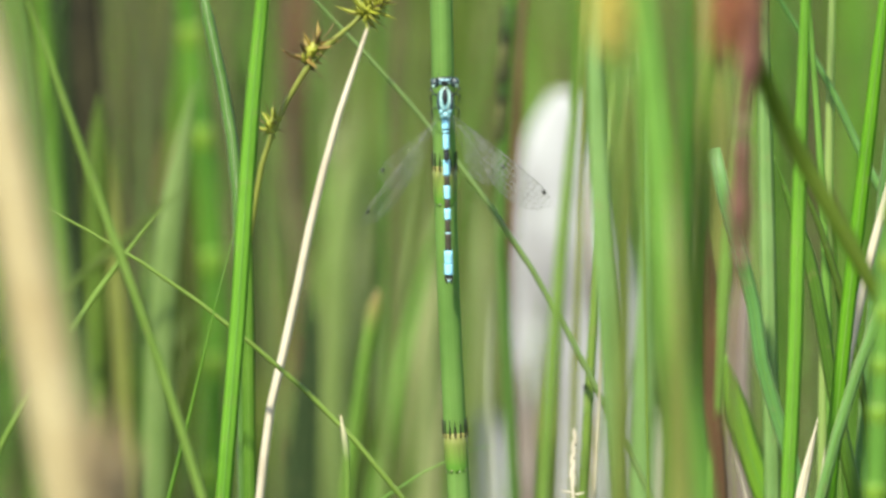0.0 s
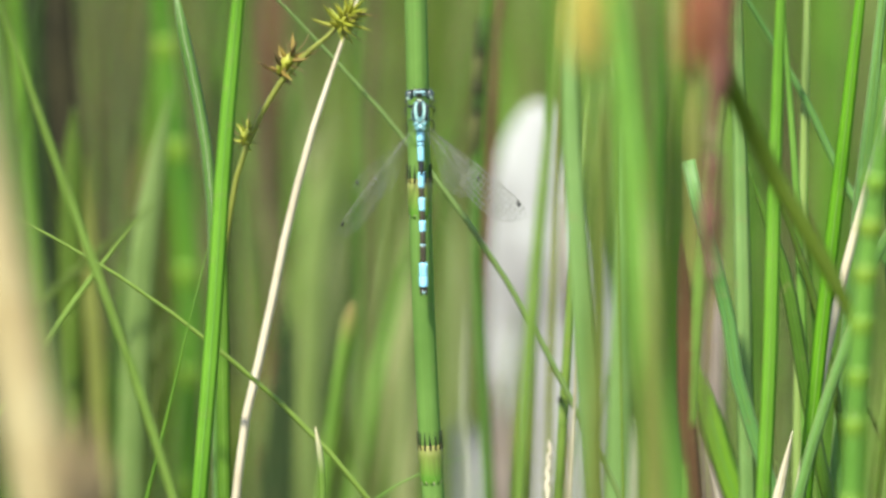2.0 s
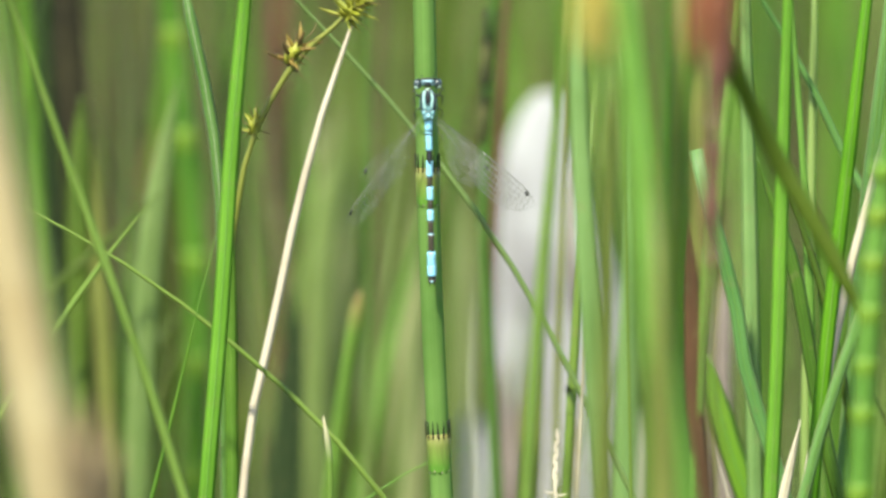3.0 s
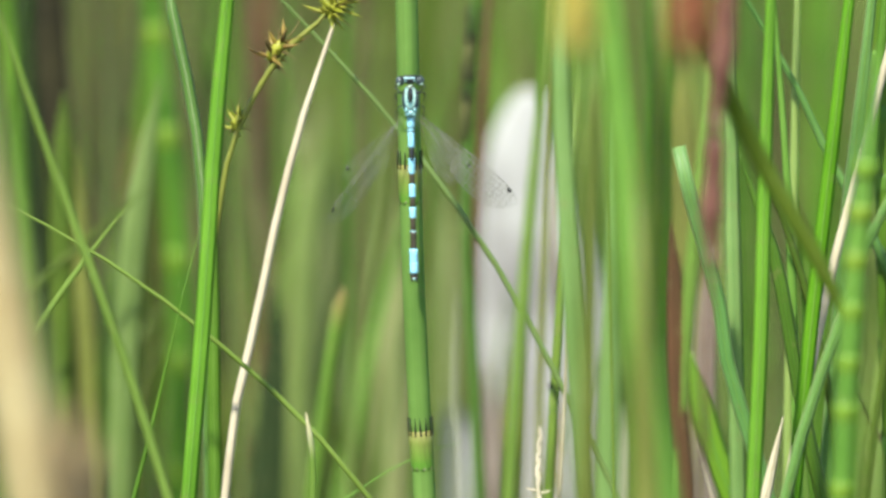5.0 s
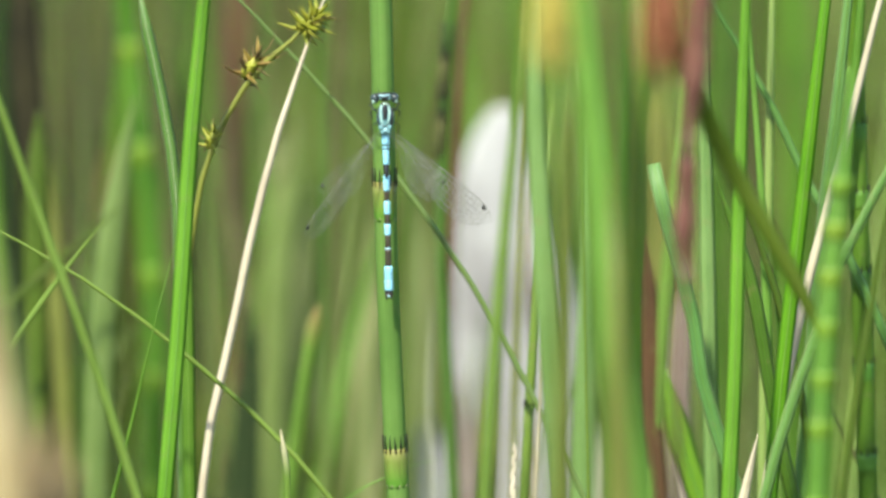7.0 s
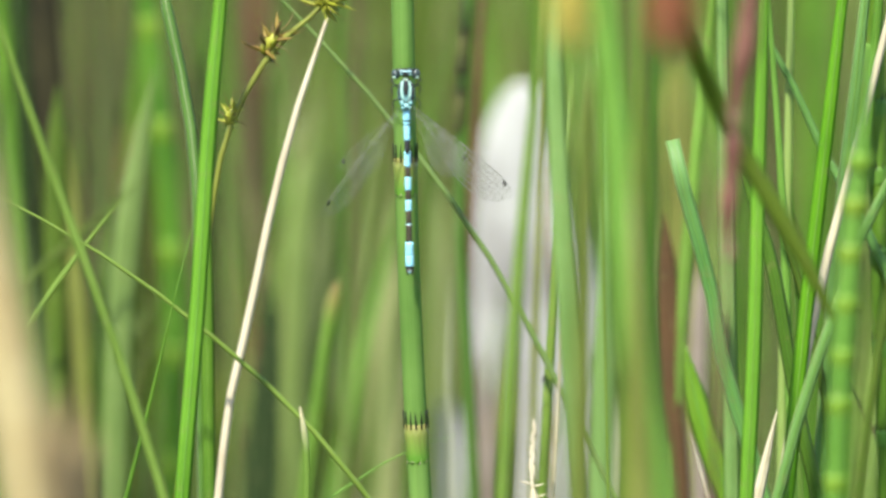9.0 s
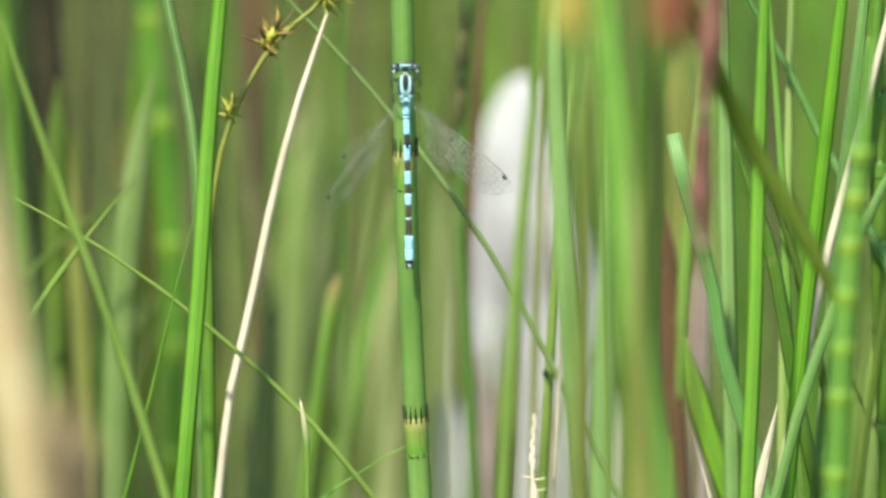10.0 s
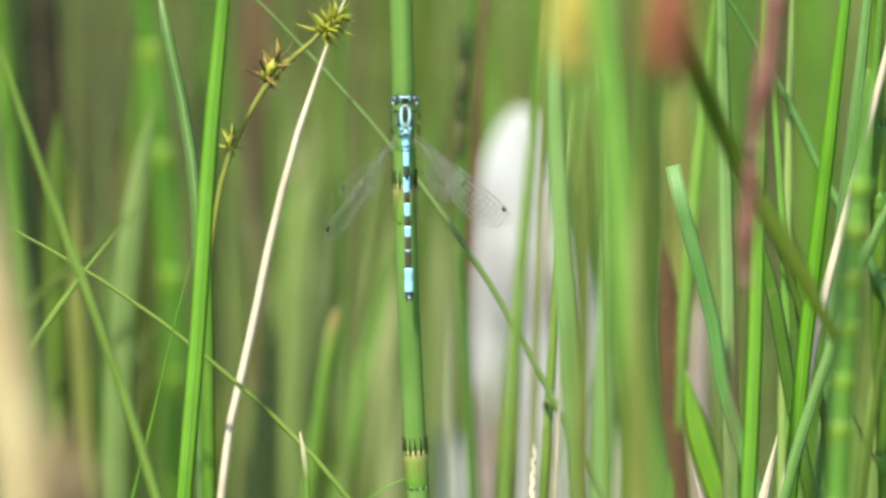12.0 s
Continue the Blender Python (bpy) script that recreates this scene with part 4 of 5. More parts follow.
blade([(0.0405, -0.0528, -0.012), (0.0548, -0.0564, 0.1196), (0.0651, -0.06, 0.2392), (0.0677, -0.06, 0.2588), (0.0702, -0.06, 0.273), (0.0791, -0.0621, 0.3183)], 0.0018, OLIVE, "olive blade at the edge of the clump")
blade([(0.1277, 0.0184, -0.012), (0.0987, 0.0226, 0.114), (0.0777, 0.0268, 0.2279), (0.0738, 0.0268, 0.2346), (0.0695, 0.0268, 0.2433), (0.065, 0.0219, 0.2514)], 0.0016, TAN, "dry tan leaf leaning over")
blade([(0.1446, 0.035, -0.012), (0.0908, 0.035, 0.1081), (0.0524, 0.035, 0.2161), (0.0485, 0.035, 0.2248), (0.0456, 0.035, 0.2326), (0.0435, 0.035, 0.2393), (0.0421, 0.035, 0.2451), (0.0411, 0.035, 0.2509)], 0.0042, SPRING, "soft yellow-green blade low in the clump", tip=0.012)
blade([(0.087, 0.0156, -0.012), (0.0696, 0.0112, 0.1356), (0.057, 0.0067, 0.2712), (0.0547, 0.0067, 0.2778), (0.0499, 0.0067, 0.2872)], 0.0013, OLIVE, "small yellowish leaf edge", tip=0.02)

# nearer stalks
dry_stalk = blade([(-0.022, -0.1909, -0.012), (-0.0425, -0.1855, 0.1272), (-0.0573, -0.18, 0.2544), (-0.0602, -0.18, 0.271), (-0.0648, -0.18, 0.2948), (-0.0709, -0.18, 0.3264), (-0.0803, -0.1773, 0.3715)], 0.0088, BUFF, "thick buff-coloured dry stalk", style='round', name='dry_stalk', category='stalk', group='dry stalks', root=1.0)
sheath_margin(dry_stalk, [(-0.0174, -0.1812, -0.012), (-0.0379, -0.1812, 0.1272), (-0.0527, -0.1812, 0.2544), (-0.0556, -0.1812, 0.271), (-0.0602, -0.1812, 0.2948), (-0.0663, -0.1812, 0.3264), (-0.0757, -0.1812, 0.3715)], 0.0017)
blade([(-0.0214, -0.25, -0.012), (-0.0385, -0.25, 0.1315), (-0.0507, -0.25, 0.263), (-0.0519, -0.25, 0.2727), (-0.0516, -0.25, 0.277), (-0.0505, -0.25, 0.2797)], 0.0045, FAWN, "withered curled brownish leaf beside a dry stalk", wave=2.0, tip=0.008, name='dead_leaf', category='dead leaf', group='dead leaves')
blade([(-0.0292, -0.245, -0.012), (-0.0406, -0.245, 0.1312), (-0.0486, -0.245, 0.2623), (-0.0493, -0.245, 0.2713), (-0.0487, -0.245, 0.2753), (-0.0477, -0.245, 0.2777)], 0.0047, FAWN, "withered curled brownish leaf beside a dry stalk", wave=2.0, tip=0.008, twist=(-15, 25), name='dead_leaf', category='dead leaf', group='dead leaves')
blade([(-0.0537, -0.24, -0.012), (-0.05, -0.24, 0.13), (-0.0474, -0.24, 0.2601), (-0.0472, -0.24, 0.2676), (-0.0466, -0.24, 0.2709), (-0.0457, -0.24, 0.2727)], 0.0037, FAWN, "withered curled brownish leaf beside a dry stalk", wave=2.0, tip=0.008, name='dead_leaf', category='dead leaf', group='dead leaves')
blade([(0.0612, -0.1259, -0.012), (0.0439, -0.1304, 0.1253), (0.0313, -0.135, 0.2506), (0.0282, -0.135, 0.2714), (0.026, -0.135, 0.2963), (0.0233, -0.135, 0.3214), (0.0169, -0.1235, 0.3763)], 0.0051, LIGHT, "broad light green blade standing free of the clump")
arching = blade([(0.0269, -0.12, -0.012), (0.028, -0.12, 0.2612), (0.0294, -0.115, 0.2943), (0.0311, -0.095, 0.3283), (0.0359, -0.08, 0.3161), (0.0452, -0.066, 0.2956), (0.0569, -0.062, 0.2749), (0.0625, -0.06, 0.2631)], 0.0029, GILT, "olive green blade arching over with its tip hanging", steps=70, tip=0.02)
blade([(0.0346, -0.1499, -0.012), (0.0311, -0.1499, 0.125), (0.0286, -0.15, 0.2501), (0.0282, -0.15, 0.265), (0.0277, -0.15, 0.2831), (0.0272, -0.138, 0.3015)], 0.0049, KHAKI, "wide olive blade standing free of the clump")
spike_stalk = blade([(0.0051, -0.2146, -0.012), (0.012, -0.2123, 0.1293), (0.017, -0.21, 0.2587), (0.0182, -0.21, 0.2805), (0.0188, -0.21, 0.3074), (0.0176, -0.21, 0.3228)], 0.0017, OLIVE, "olive stalk under a yellow flower spike", name='spike_stalk', category='stalk', style='round', taper=0.97)
spike(spike_stalk, (0.0174, -0.21, 0.3275), 0.0029, 0.0063, YELLOW, "yellow_spike", "yellow flower spike")
red_stalk = blade([(0.0292, -0.115, -0.012), (0.0346, -0.115, 0.1218), (0.0384, -0.115, 0.2436), (0.039, -0.115, 0.2572), (0.0393, -0.115, 0.2673), (0.0396, -0.115, 0.2758), (0.0401, -0.115, 0.2834), (0.0402, -0.115, 0.291), (0.0405, -0.115, 0.2977), (0.0405, -0.115, 0.3023), (0.0409, -0.115, 0.3086), (0.0419, -0.115, 0.3145), (0.0426, -0.115, 0.3195), (0.0436, -0.115, 0.3304)], 0.0008, RED, "red-brown stalk swaying among the grass", style="round", name="red_stalk", category="stalk", root=0.9, wave=0.5)
dead_sheath(red_stalk, [(0.0405, -0.115, 0.3023), (0.0412, -0.115, 0.3086), (0.0422, -0.115, 0.3145), (0.0426, -0.115, 0.3195), (0.0436, -0.115, 0.3304)], 0.0033, RED, "withered pinkish red-brown leaf sheath")
dead_sheath(red_stalk, [(0.0402, -0.115, 0.2827), (0.0399, -0.115, 0.2868), (0.0401, -0.115, 0.2918), (0.0405, -0.115, 0.2977), (0.0406, -0.115, 0.3028)], 0.0026, RED, "withered dark red-brown leaf sheath")
stalk_joint(red_stalk, (0.0407, -0.116, 0.3024), 0.0009)
stalk_joint(red_stalk, (0.0402, -0.116, 0.2826), 0.0008)
rusty_stem = blade([(0.0427, -0.2352, -0.012), (0.0364, -0.2301, 0.1304), (0.0318, -0.225, 0.2608), (0.0307, -0.225, 0.2823), (0.0303, -0.225, 0.2975), (0.0308, -0.225, 0.3209)], 0.001, BROWN, "dark red-brown stem with a rusty seed head", style='round', taper=0.97, name='rusty_stem', category='stalk')
spike(rusty_stem, (0.0305, -0.225, 0.3283), 0.0034, 0.0062, RUST, "seed_head", "rusty red seed head")

# the thicket behind
horsetail([(-0.0529, 0.1924, -0.012), (-0.0519, 0.1912, 0.1008), (-0.0511, 0.19, 0.2016), (-0.0508, 0.19, 0.2322), (-0.0524, 0.19, 0.2646), (-0.0559, 0.19, 0.2975), (-0.0644, 0.1788, 0.3706)], 0.0045, GREEN, [0.5805, 0.6355, 0.6866, 0.7482, 0.7989], "soft green horsetail stem with yellowish joints", sheath=SHEATH_YELLOW, teeth=0, sheath_mm=4.0)
horsetail([(0.0176, 0.085, -0.012), (0.0107, 0.085, 0.1083), (0.0058, 0.085, 0.2165), (0.0042, 0.085, 0.2449), (0.0032, 0.085, 0.2649), (0.0034, 0.085, 0.2848), (0.0038, 0.085, 0.2948), (0.0047, 0.085, 0.3067), (0.0061, 0.085, 0.3206)], 0.0021, MOSS, [0.9081, 0.9395], "green horsetail stem with dark brown joints", sheath=SHEATH_BROWN, sheath_mm=8.0, teeth=7, tooth_mm=5.5, tooth_wide=0.26)
blade([(0.0169, 0.11, -0.012), (0.0107, 0.11, 0.1065), (0.0063, 0.11, 0.213), (0.0051, 0.11, 0.2367), (0.0045, 0.11, 0.2521), (0.0051, 0.11, 0.2663), (0.0059, 0.11, 0.2785), (0.0065, 0.11, 0.2897), (0.0073, 0.11, 0.3029), (0.0083, 0.11, 0.316)], 0.0014, UMBER, "red-brown dead stalk among the stems", style='round', name='dead_stalk', category='stalk', group='dead stalks', taper=0.96)
blade([(-0.0675, 0.1, -0.012), (-0.0625, 0.1, 0.1063), (-0.0589, 0.1, 0.2126), (-0.0583, 0.1, 0.2288), (-0.0574, 0.1, 0.2451), (-0.0561, 0.1, 0.2613), (-0.0536, 0.1, 0.2785), (-0.0509, 0.1, 0.2925)], 0.0054, WAN, "soft light green blade in the thicket", tip=0.03)
blade([(-0.1099, 0.2355, -0.012), (-0.0839, 0.2378, 0.1187), (-0.0651, 0.24, 0.2374), (-0.0619, 0.24, 0.2508), (-0.0587, 0.24, 0.2932), (-0.055, 0.251, 0.3391)], 0.0042, GREEN, "green blade deep in the thicket")
blade([(-0.0529, 0.1695, -0.012), (-0.0341, 0.1648, 0.1029), (-0.0205, 0.16, 0.2058), (-0.0184, 0.16, 0.2167), (-0.0146, 0.16, 0.2358), (-0.0099, 0.16, 0.2538), (-0.0022, 0.1571, 0.2804)], 0.0027, LIGHT, "light green leaning blade")
blade([(-0.0211, 0.299, -0.012), (-0.0257, 0.2995, 0.0929), (-0.029, 0.3, 0.1858), (-0.0301, 0.3, 0.2072), (-0.0312, 0.3, 0.2306), (-0.0329, 0.3, 0.2539), (-0.0351, 0.3005, 0.2815)], 0.0053, LIGHT, "pale green blade deep in the thicket")
blade([(-0.0121, 0.3479, -0.012), (-0.0186, 0.3461, 0.0947), (-0.0232, 0.3444, 0.1894), (-0.025, 0.3444, 0.2136), (-0.0267, 0.3444, 0.2376), (-0.0285, 0.3444, 0.2616), (-0.0292, 0.3467, 0.2708)], 0.0072, PALE, "pale grey dead leaf standing in the grass", name='dead_leaf', category='dead leaf', group='dead leaves', style='flat')
blade([(0.0105, 0.4934, -0.012), (0.0128, 0.4927, 0.1045), (0.0145, 0.492, 0.2089), (0.0152, 0.492, 0.2352), (0.0162, 0.492, 0.2615), (0.0171, 0.492, 0.285), (0.0186, 0.4949, 0.3218)], 0.017, GREEN, "wide fresh green leaf among the stems", name='broad_leaf', category='leaf', style='flat')
blade([(-0.0082, 0.4206, -0.012), (-0.0131, 0.4153, 0.1091), (-0.0167, 0.41, 0.2182), (-0.0179, 0.41, 0.2432), (-0.0179, 0.41, 0.2682), (-0.0172, 0.41, 0.2881), (-0.0159, 0.4102, 0.3249)], 0.0112, OLIVE, "wide olive green leaf in the thicket", name='broad_leaf', category='leaf', style='flat')
blade([(-0.0344, 0.4083, -0.012), (-0.0372, 0.4092, 0.0965), (-0.0392, 0.41, 0.1931), (-0.0403, 0.41, 0.2307), (-0.0415, 0.41, 0.2619), (-0.0427, 0.41, 0.2881), (-0.0449, 0.4153, 0.334)], 0.0052, BROWN, "brown dead stalk in the thicket", name='dead_stalk', category='stalk', group='dead stalks')
blade([(-0.0639, 0.3217, -0.012), (-0.0704, 0.3249, 0.0982), (-0.0751, 0.328, 0.1964), (-0.0773, 0.328, 0.2274), (-0.0784, 0.328, 0.2571), (-0.0776, 0.328, 0.2808), (-0.0767, 0.3232, 0.3084)], 0.0047, TAN, "tan dead leaf in the thicket", name='dead_leaf', category='dead leaf', group='dead leaves')
blade([(-0.0804, 0.3805, -0.012), (-0.0821, 0.3747, 0.088), (-0.0833, 0.369, 0.176), (-0.0843, 0.369, 0.2228), (-0.0877, 0.369, 0.2594), (-0.0887, 0.369, 0.2897), (-0.0904, 0.3695, 0.3357)], 0.0061, OLIVE, "olive blade in the thicket")
blade([(-0.0764, 0.1412, -0.012), (-0.0775, 0.1406, 0.1139), (-0.0783, 0.14, 0.2278), (-0.0786, 0.14, 0.2591), (-0.08, 0.14, 0.2903), (-0.0809, 0.14, 0.3068), (-0.0837, 0.1283, 0.3528)], 0.0041, GREEN, "green blade at the clump's edge")
blade([(0.0369, 0.326, -0.012), (0.0399, 0.327, 0.1078), (0.0421, 0.328, 0.2155), (0.0432, 0.328, 0.2512), (0.0443, 0.328, 0.2914), (0.0456, 0.3299, 0.3374)], 0.0071, DARK, "dark green blade deep in the thicket")
blade([(0.0498, 0.2, -0.012), (0.0477, 0.2, 0.11), (0.0462, 0.2, 0.2201), (0.0454, 0.2, 0.268), (0.0447, 0.2, 0.28), (0.0445, 0.2, 0.2873)], 0.0069, KHAKI, "khaki blunt leaf in the thicket", tip=0.012, style='flat', name='broad_leaf', category='leaf')
blade([(0.0719, 0.3028, -0.012), (0.0737, 0.3014, 0.1036), (0.0751, 0.3, 0.2072), (0.076, 0.3, 0.2539), (0.077, 0.3, 0.2934), (0.0782, 0.3032, 0.3394)], 0.007, GREEN, "green blade deep in the thicket")
blade([(0.0655, 0.2764, -0.012), (0.0627, 0.2817, 0.1044), (0.0606, 0.287, 0.2089), (0.0593, 0.287, 0.2552), (0.0603, 0.287, 0.2943), (0.0615, 0.2901, 0.3403)], 0.0057, DARK, "dark green blade deep in the thicket")
blade([(0.024, 0.1192, -0.012), (0.0265, 0.1196, 0.1058), (0.0283, 0.12, 0.2115), (0.0288, 0.12, 0.2303), (0.0297, 0.12, 0.2561), (0.0308, 0.1243, 0.2837)], 0.0061, MINT, "soft bluish blade low in the clump")
blade([(0.0499, 0.05, -0.012), (0.0447, 0.05, 0.1074), (0.041, 0.05, 0.2149), (0.0403, 0.05, 0.2296), (0.0393, 0.05, 0.2393), (0.039, 0.05, 0.253), (0.0385, 0.05, 0.2637), (0.0379, 0.05, 0.272)], 0.0037, BURNT, "dark red-brown dead stalk low in the clump", tip=0.015, name='dead_stalk', category='stalk', group='dead stalks')
blade([(0.0489, 0.205, -0.012), (0.0497, 0.2025, 0.1001), (0.0503, 0.2, 0.2001), (0.0505, 0.2, 0.2255), (0.051, 0.2, 0.2495), (0.0514, 0.2057, 0.2679)], 0.0026, TAN, "greyish tan dead stalk", name='dead_stalk', category='stalk', group='dead stalks')
bleached_stub(0.22, [(-0.02, 0.0178, 0.012), (0.1953, 0.0178, 0.012), (0.2175, 0.0181, 0.0124), (0.2313, 0.0182, 0.0125), (0.2462, 0.0169, 0.0112), (0.2584, 0.0153, 0.0089), (0.2661, 0.0146, 0.0074), (0.2722, 0.0147, 0.0057), (0.2763, 0.0151, 0.0039), (0.2787, 0.0155, 0.0025), (0.2796, 0.0156, 0.0013)], "white weathered dead wood stub standing in the grass")
bleached_stub(0.27, [(-0.02, -0.0002, 0.0059), (0.1823, -0.0002, 0.0059), (0.1973, -0.0002, 0.0054), (0.2042, 0.0, 0.005), (0.2085, 0.0001, 0.0033), (0.2106, 0.0001, 0.0015)], "short white weathered piece of dead wood in the grass")
blade([(-0.0847, 0.3329, -0.012), (-0.0842, 0.3387, 0.0887), (-0.0838, 0.3444, 0.1773), (-0.0835, 0.3444, 0.2256), (-0.0841, 0.3444, 0.2676), (-0.0848, 0.3339, 0.3136)], 0.0066, OLIVE, "olive blade standing in the grass")
# the dark brown leaves here are shaded gaps, drawn as blades
blade([(-0.0697, 0.2994, -0.012), (-0.0693, 0.2973, 0.0922), (-0.069, 0.2952, 0.1844), (-0.0687, 0.2952, 0.2312), (-0.0668, 0.2952, 0.2718), (-0.0644, 0.3063, 0.3177)], 0.0039, SHADE_BROWN, "dark brown leaf standing in for shade in the grass", name='rotten_leaf', category='dead leaf', group='rotten leaves')
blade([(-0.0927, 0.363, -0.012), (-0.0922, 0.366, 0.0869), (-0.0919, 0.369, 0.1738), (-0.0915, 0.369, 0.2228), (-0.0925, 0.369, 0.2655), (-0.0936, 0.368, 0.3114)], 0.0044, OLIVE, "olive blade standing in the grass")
blade([(0.0702, 0.3302, -0.012), (0.0698, 0.3291, 0.0898), (0.0695, 0.328, 0.1797), (0.0693, 0.328, 0.2274), (0.0685, 0.328, 0.269), (0.0675, 0.3237, 0.315)], 0.0041, SHADE_BROWN, "dark brown leaf standing in for shade in the grass", name='rotten_leaf', category='dead leaf', group='rotten leaves')
blade([(-0.0825, 0.4067, -0.012), (-0.0821, 0.4084, 0.0839), (-0.0818, 0.41, 0.1679), (-0.0815, 0.41, 0.2182), (-0.0825, 0.41, 0.2619), (-0.0836, 0.4055, 0.3079)], 0.0037, SHADE_BROWN, "dark brown leaf standing in for shade in the grass", name='rotten_leaf', category='dead leaf', group='rotten leaves')
blade([(-0.0699, 0.4069, -0.012), (-0.0695, 0.4084, 0.0839), (-0.0693, 0.41, 0.1679), (-0.069, 0.41, 0.2182), (-0.0682, 0.41, 0.2619), (-0.0673, 0.4123, 0.3079)], 0.0037, SHADE_BROWN, "dark brown leaf standing in for shade in the grass", name='rotten_leaf', category='dead leaf', group='rotten leaves')
# shade low between the stems, given as a dark green leaf
blade([(-0.0411, 0.13, -0.012), (-0.037, 0.13, 0.0989), (-0.034, 0.13, 0.1978), (-0.0332, 0.13, 0.2187), (-0.0324, 0.13, 0.2311), (-0.0315, 0.13, 0.2436), (-0.0317, 0.13, 0.2529)], 0.0041, SHADE_GREEN, "dark green leaf standing in for shade low in the grass", tip=0.02, name='rotten_leaf', category='dead leaf', group='rotten leaves')
# a shaded gap low down, put into a dark brown leaf
blade([(0.0636, 0.1971, -0.012), (0.0632, 0.1985, 0.0936), (0.0629, 0.2, 0.1872), (0.0628, 0.2, 0.2091), (0.0627, 0.2, 0.2354)], 0.0032, SHADE_BROWN, "dark brown leaf standing in for shade low in the grass", tip=0.02, name='rotten_leaf', category='dead leaf', group='rotten leaves')
blade([(-0.0038, 0.3065, -0.012), (-0.0018, 0.3033, 0.0929), (-0.0005, 0.3, 0.1858), (0, 0.3, 0.2072), (0.0005, 0.3, 0.2306), (0.0007, 0.3, 0.2539), (0.0008, 0.2886, 0.2631)], 0.0042, PALE, "greyish dead leaf standing in the grass", name='dead_leaf', category='dead leaf', group='dead leaves', style='flat')
blade([(-0.0365, 0.2517, -0.012), (-0.0326, 0.2508, 0.1011), (-0.0297, 0.25, 0.2023), (-0.0287, 0.25, 0.225), (-0.0285, 0.25, 0.2453), (-0.0296, 0.25, 0.2644), (-0.0301, 0.2556, 0.2736)], 0.0045, PALE, "pale grey-green dead leaf standing in the grass", name='dead_leaf', category='dead leaf', group='dead leaves', style='flat')
blade([(-0.0065, 0.2154, -0.012), (-0.0228, 0.2177, 0.1198), (-0.0345, 0.22, 0.2396), (-0.0377, 0.22, 0.2617), (-0.0388, 0.22, 0.2815), (-0.0409, 0.2133, 0.3183)], 0.0033, TAN, "reddish tan dead leaf in the thicket", name='dead_leaf', category='dead leaf', group='dead leaves')
blade([(0.0028, 0.3073, -0.012), (-0.0052, 0.3036, 0.086), (-0.011, 0.3, 0.172), (-0.0121, 0.3, 0.1837), (-0.013, 0.3, 0.1931)], 0.0104, LITTER, "pinkish grey withered leaf low in the grass", tip=0.01, name='dead_leaf', category='dead leaf', group='dead leaves', style='flat')
blade([(0.0527, 0.12, -0.012), (0.0492, 0.12, 0.11), (0.0467, 0.12, 0.22), (0.0462, 0.12, 0.2365), (0.0466, 0.12, 0.2468), (0.0466, 0.12, 0.2561)], 0.0035, LITTER, "pinkish grey withered leaf in the grass", tip=0.012, style='flat', name='dead_leaf', category='dead leaf', group='dead leaves')
blade([(-0.0271, 0.2525, -0.012), (-0.0228, 0.2562, 0.089), (-0.0197, 0.26, 0.178), (-0.018, 0.26, 0.2124), (-0.0162, 0.26, 0.2544), (-0.0146, 0.2584, 0.2912)], 0.0029, SAGE, "sage green drying blade in the thicket", group='drying blades')
blade([(-0.018, 0.3048, -0.012), (-0.0163, 0.3024, 0.086), (-0.015, 0.3, 0.172), (-0.0143, 0.3, 0.2072), (-0.0134, 0.3, 0.2504), (-0.0127, 0.2904, 0.2872)], 0.0025, SAGE, "sage green drying blade in the thicket", group='drying blades')
blade([(-0.0079, 0.3357, -0.012), (-0.0092, 0.3379, 0.0829), (-0.0101, 0.34, 0.1659), (-0.0106, 0.34, 0.2021), (-0.0112, 0.34, 0.2465), (-0.0117, 0.336, 0.2833)], 0.0029, SAGE, "sage green drying blade in the thicket", group='drying blades')
blade([(-0.0051, 0.248, -0.012), (-0.0037, 0.244, 0.0905), (-0.0027, 0.24, 0.1811), (-0.0021, 0.24, 0.2149), (-0.0016, 0.24, 0.2564), (-0.001, 0.2385, 0.2932)], 0.0029, SAGE, "sage green drying blade in the thicket", group='drying blades')
blade([(-0.0369, 0.3385, -0.012), (-0.0354, 0.3343, 0.0837), (-0.0344, 0.33, 0.1674), (-0.0337, 0.33, 0.2034), (-0.033, 0.33, 0.2475), (-0.0324, 0.3221, 0.2842)], 0.0033, SAGE, "sage green drying blade in the thicket", group='drying blades')
blade([(-0.0255, 0.2913, -0.012), (-0.0248, 0.2932, 0.0863), (-0.0243, 0.2952, 0.1727), (-0.024, 0.2952, 0.2078), (-0.0236, 0.2952, 0.2509), (-0.0232, 0.2988, 0.2877)], 0.0028, SAGE, "sage green drying blade in the thicket", group='drying blades')
blade([(0.0136, 0.2934, -0.012), (0.0122, 0.2967, 0.086), (0.0112, 0.3, 0.172), (0.0106, 0.3, 0.2072), (0.01, 0.3, 0.2504), (0.0094, 0.2909, 0.2872)], 0.0019, SAGE, "sage green drying blade in the thicket", group='drying blades')
# two more shaded gaps as dark brown leaves
blade([(-0.0811, 0.3007, -0.012), (-0.0806, 0.3004, 0.0919), (-0.0802, 0.3, 0.1837), (-0.08, 0.3, 0.2306), (-0.08, 0.3, 0.2934), (-0.08, 0.2926, 0.3394)], 0.0053, SHADE_BROWN, "dark brown leaf standing in for shade in the grass", name='rotten_leaf', category='dead leaf', group='rotten leaves')
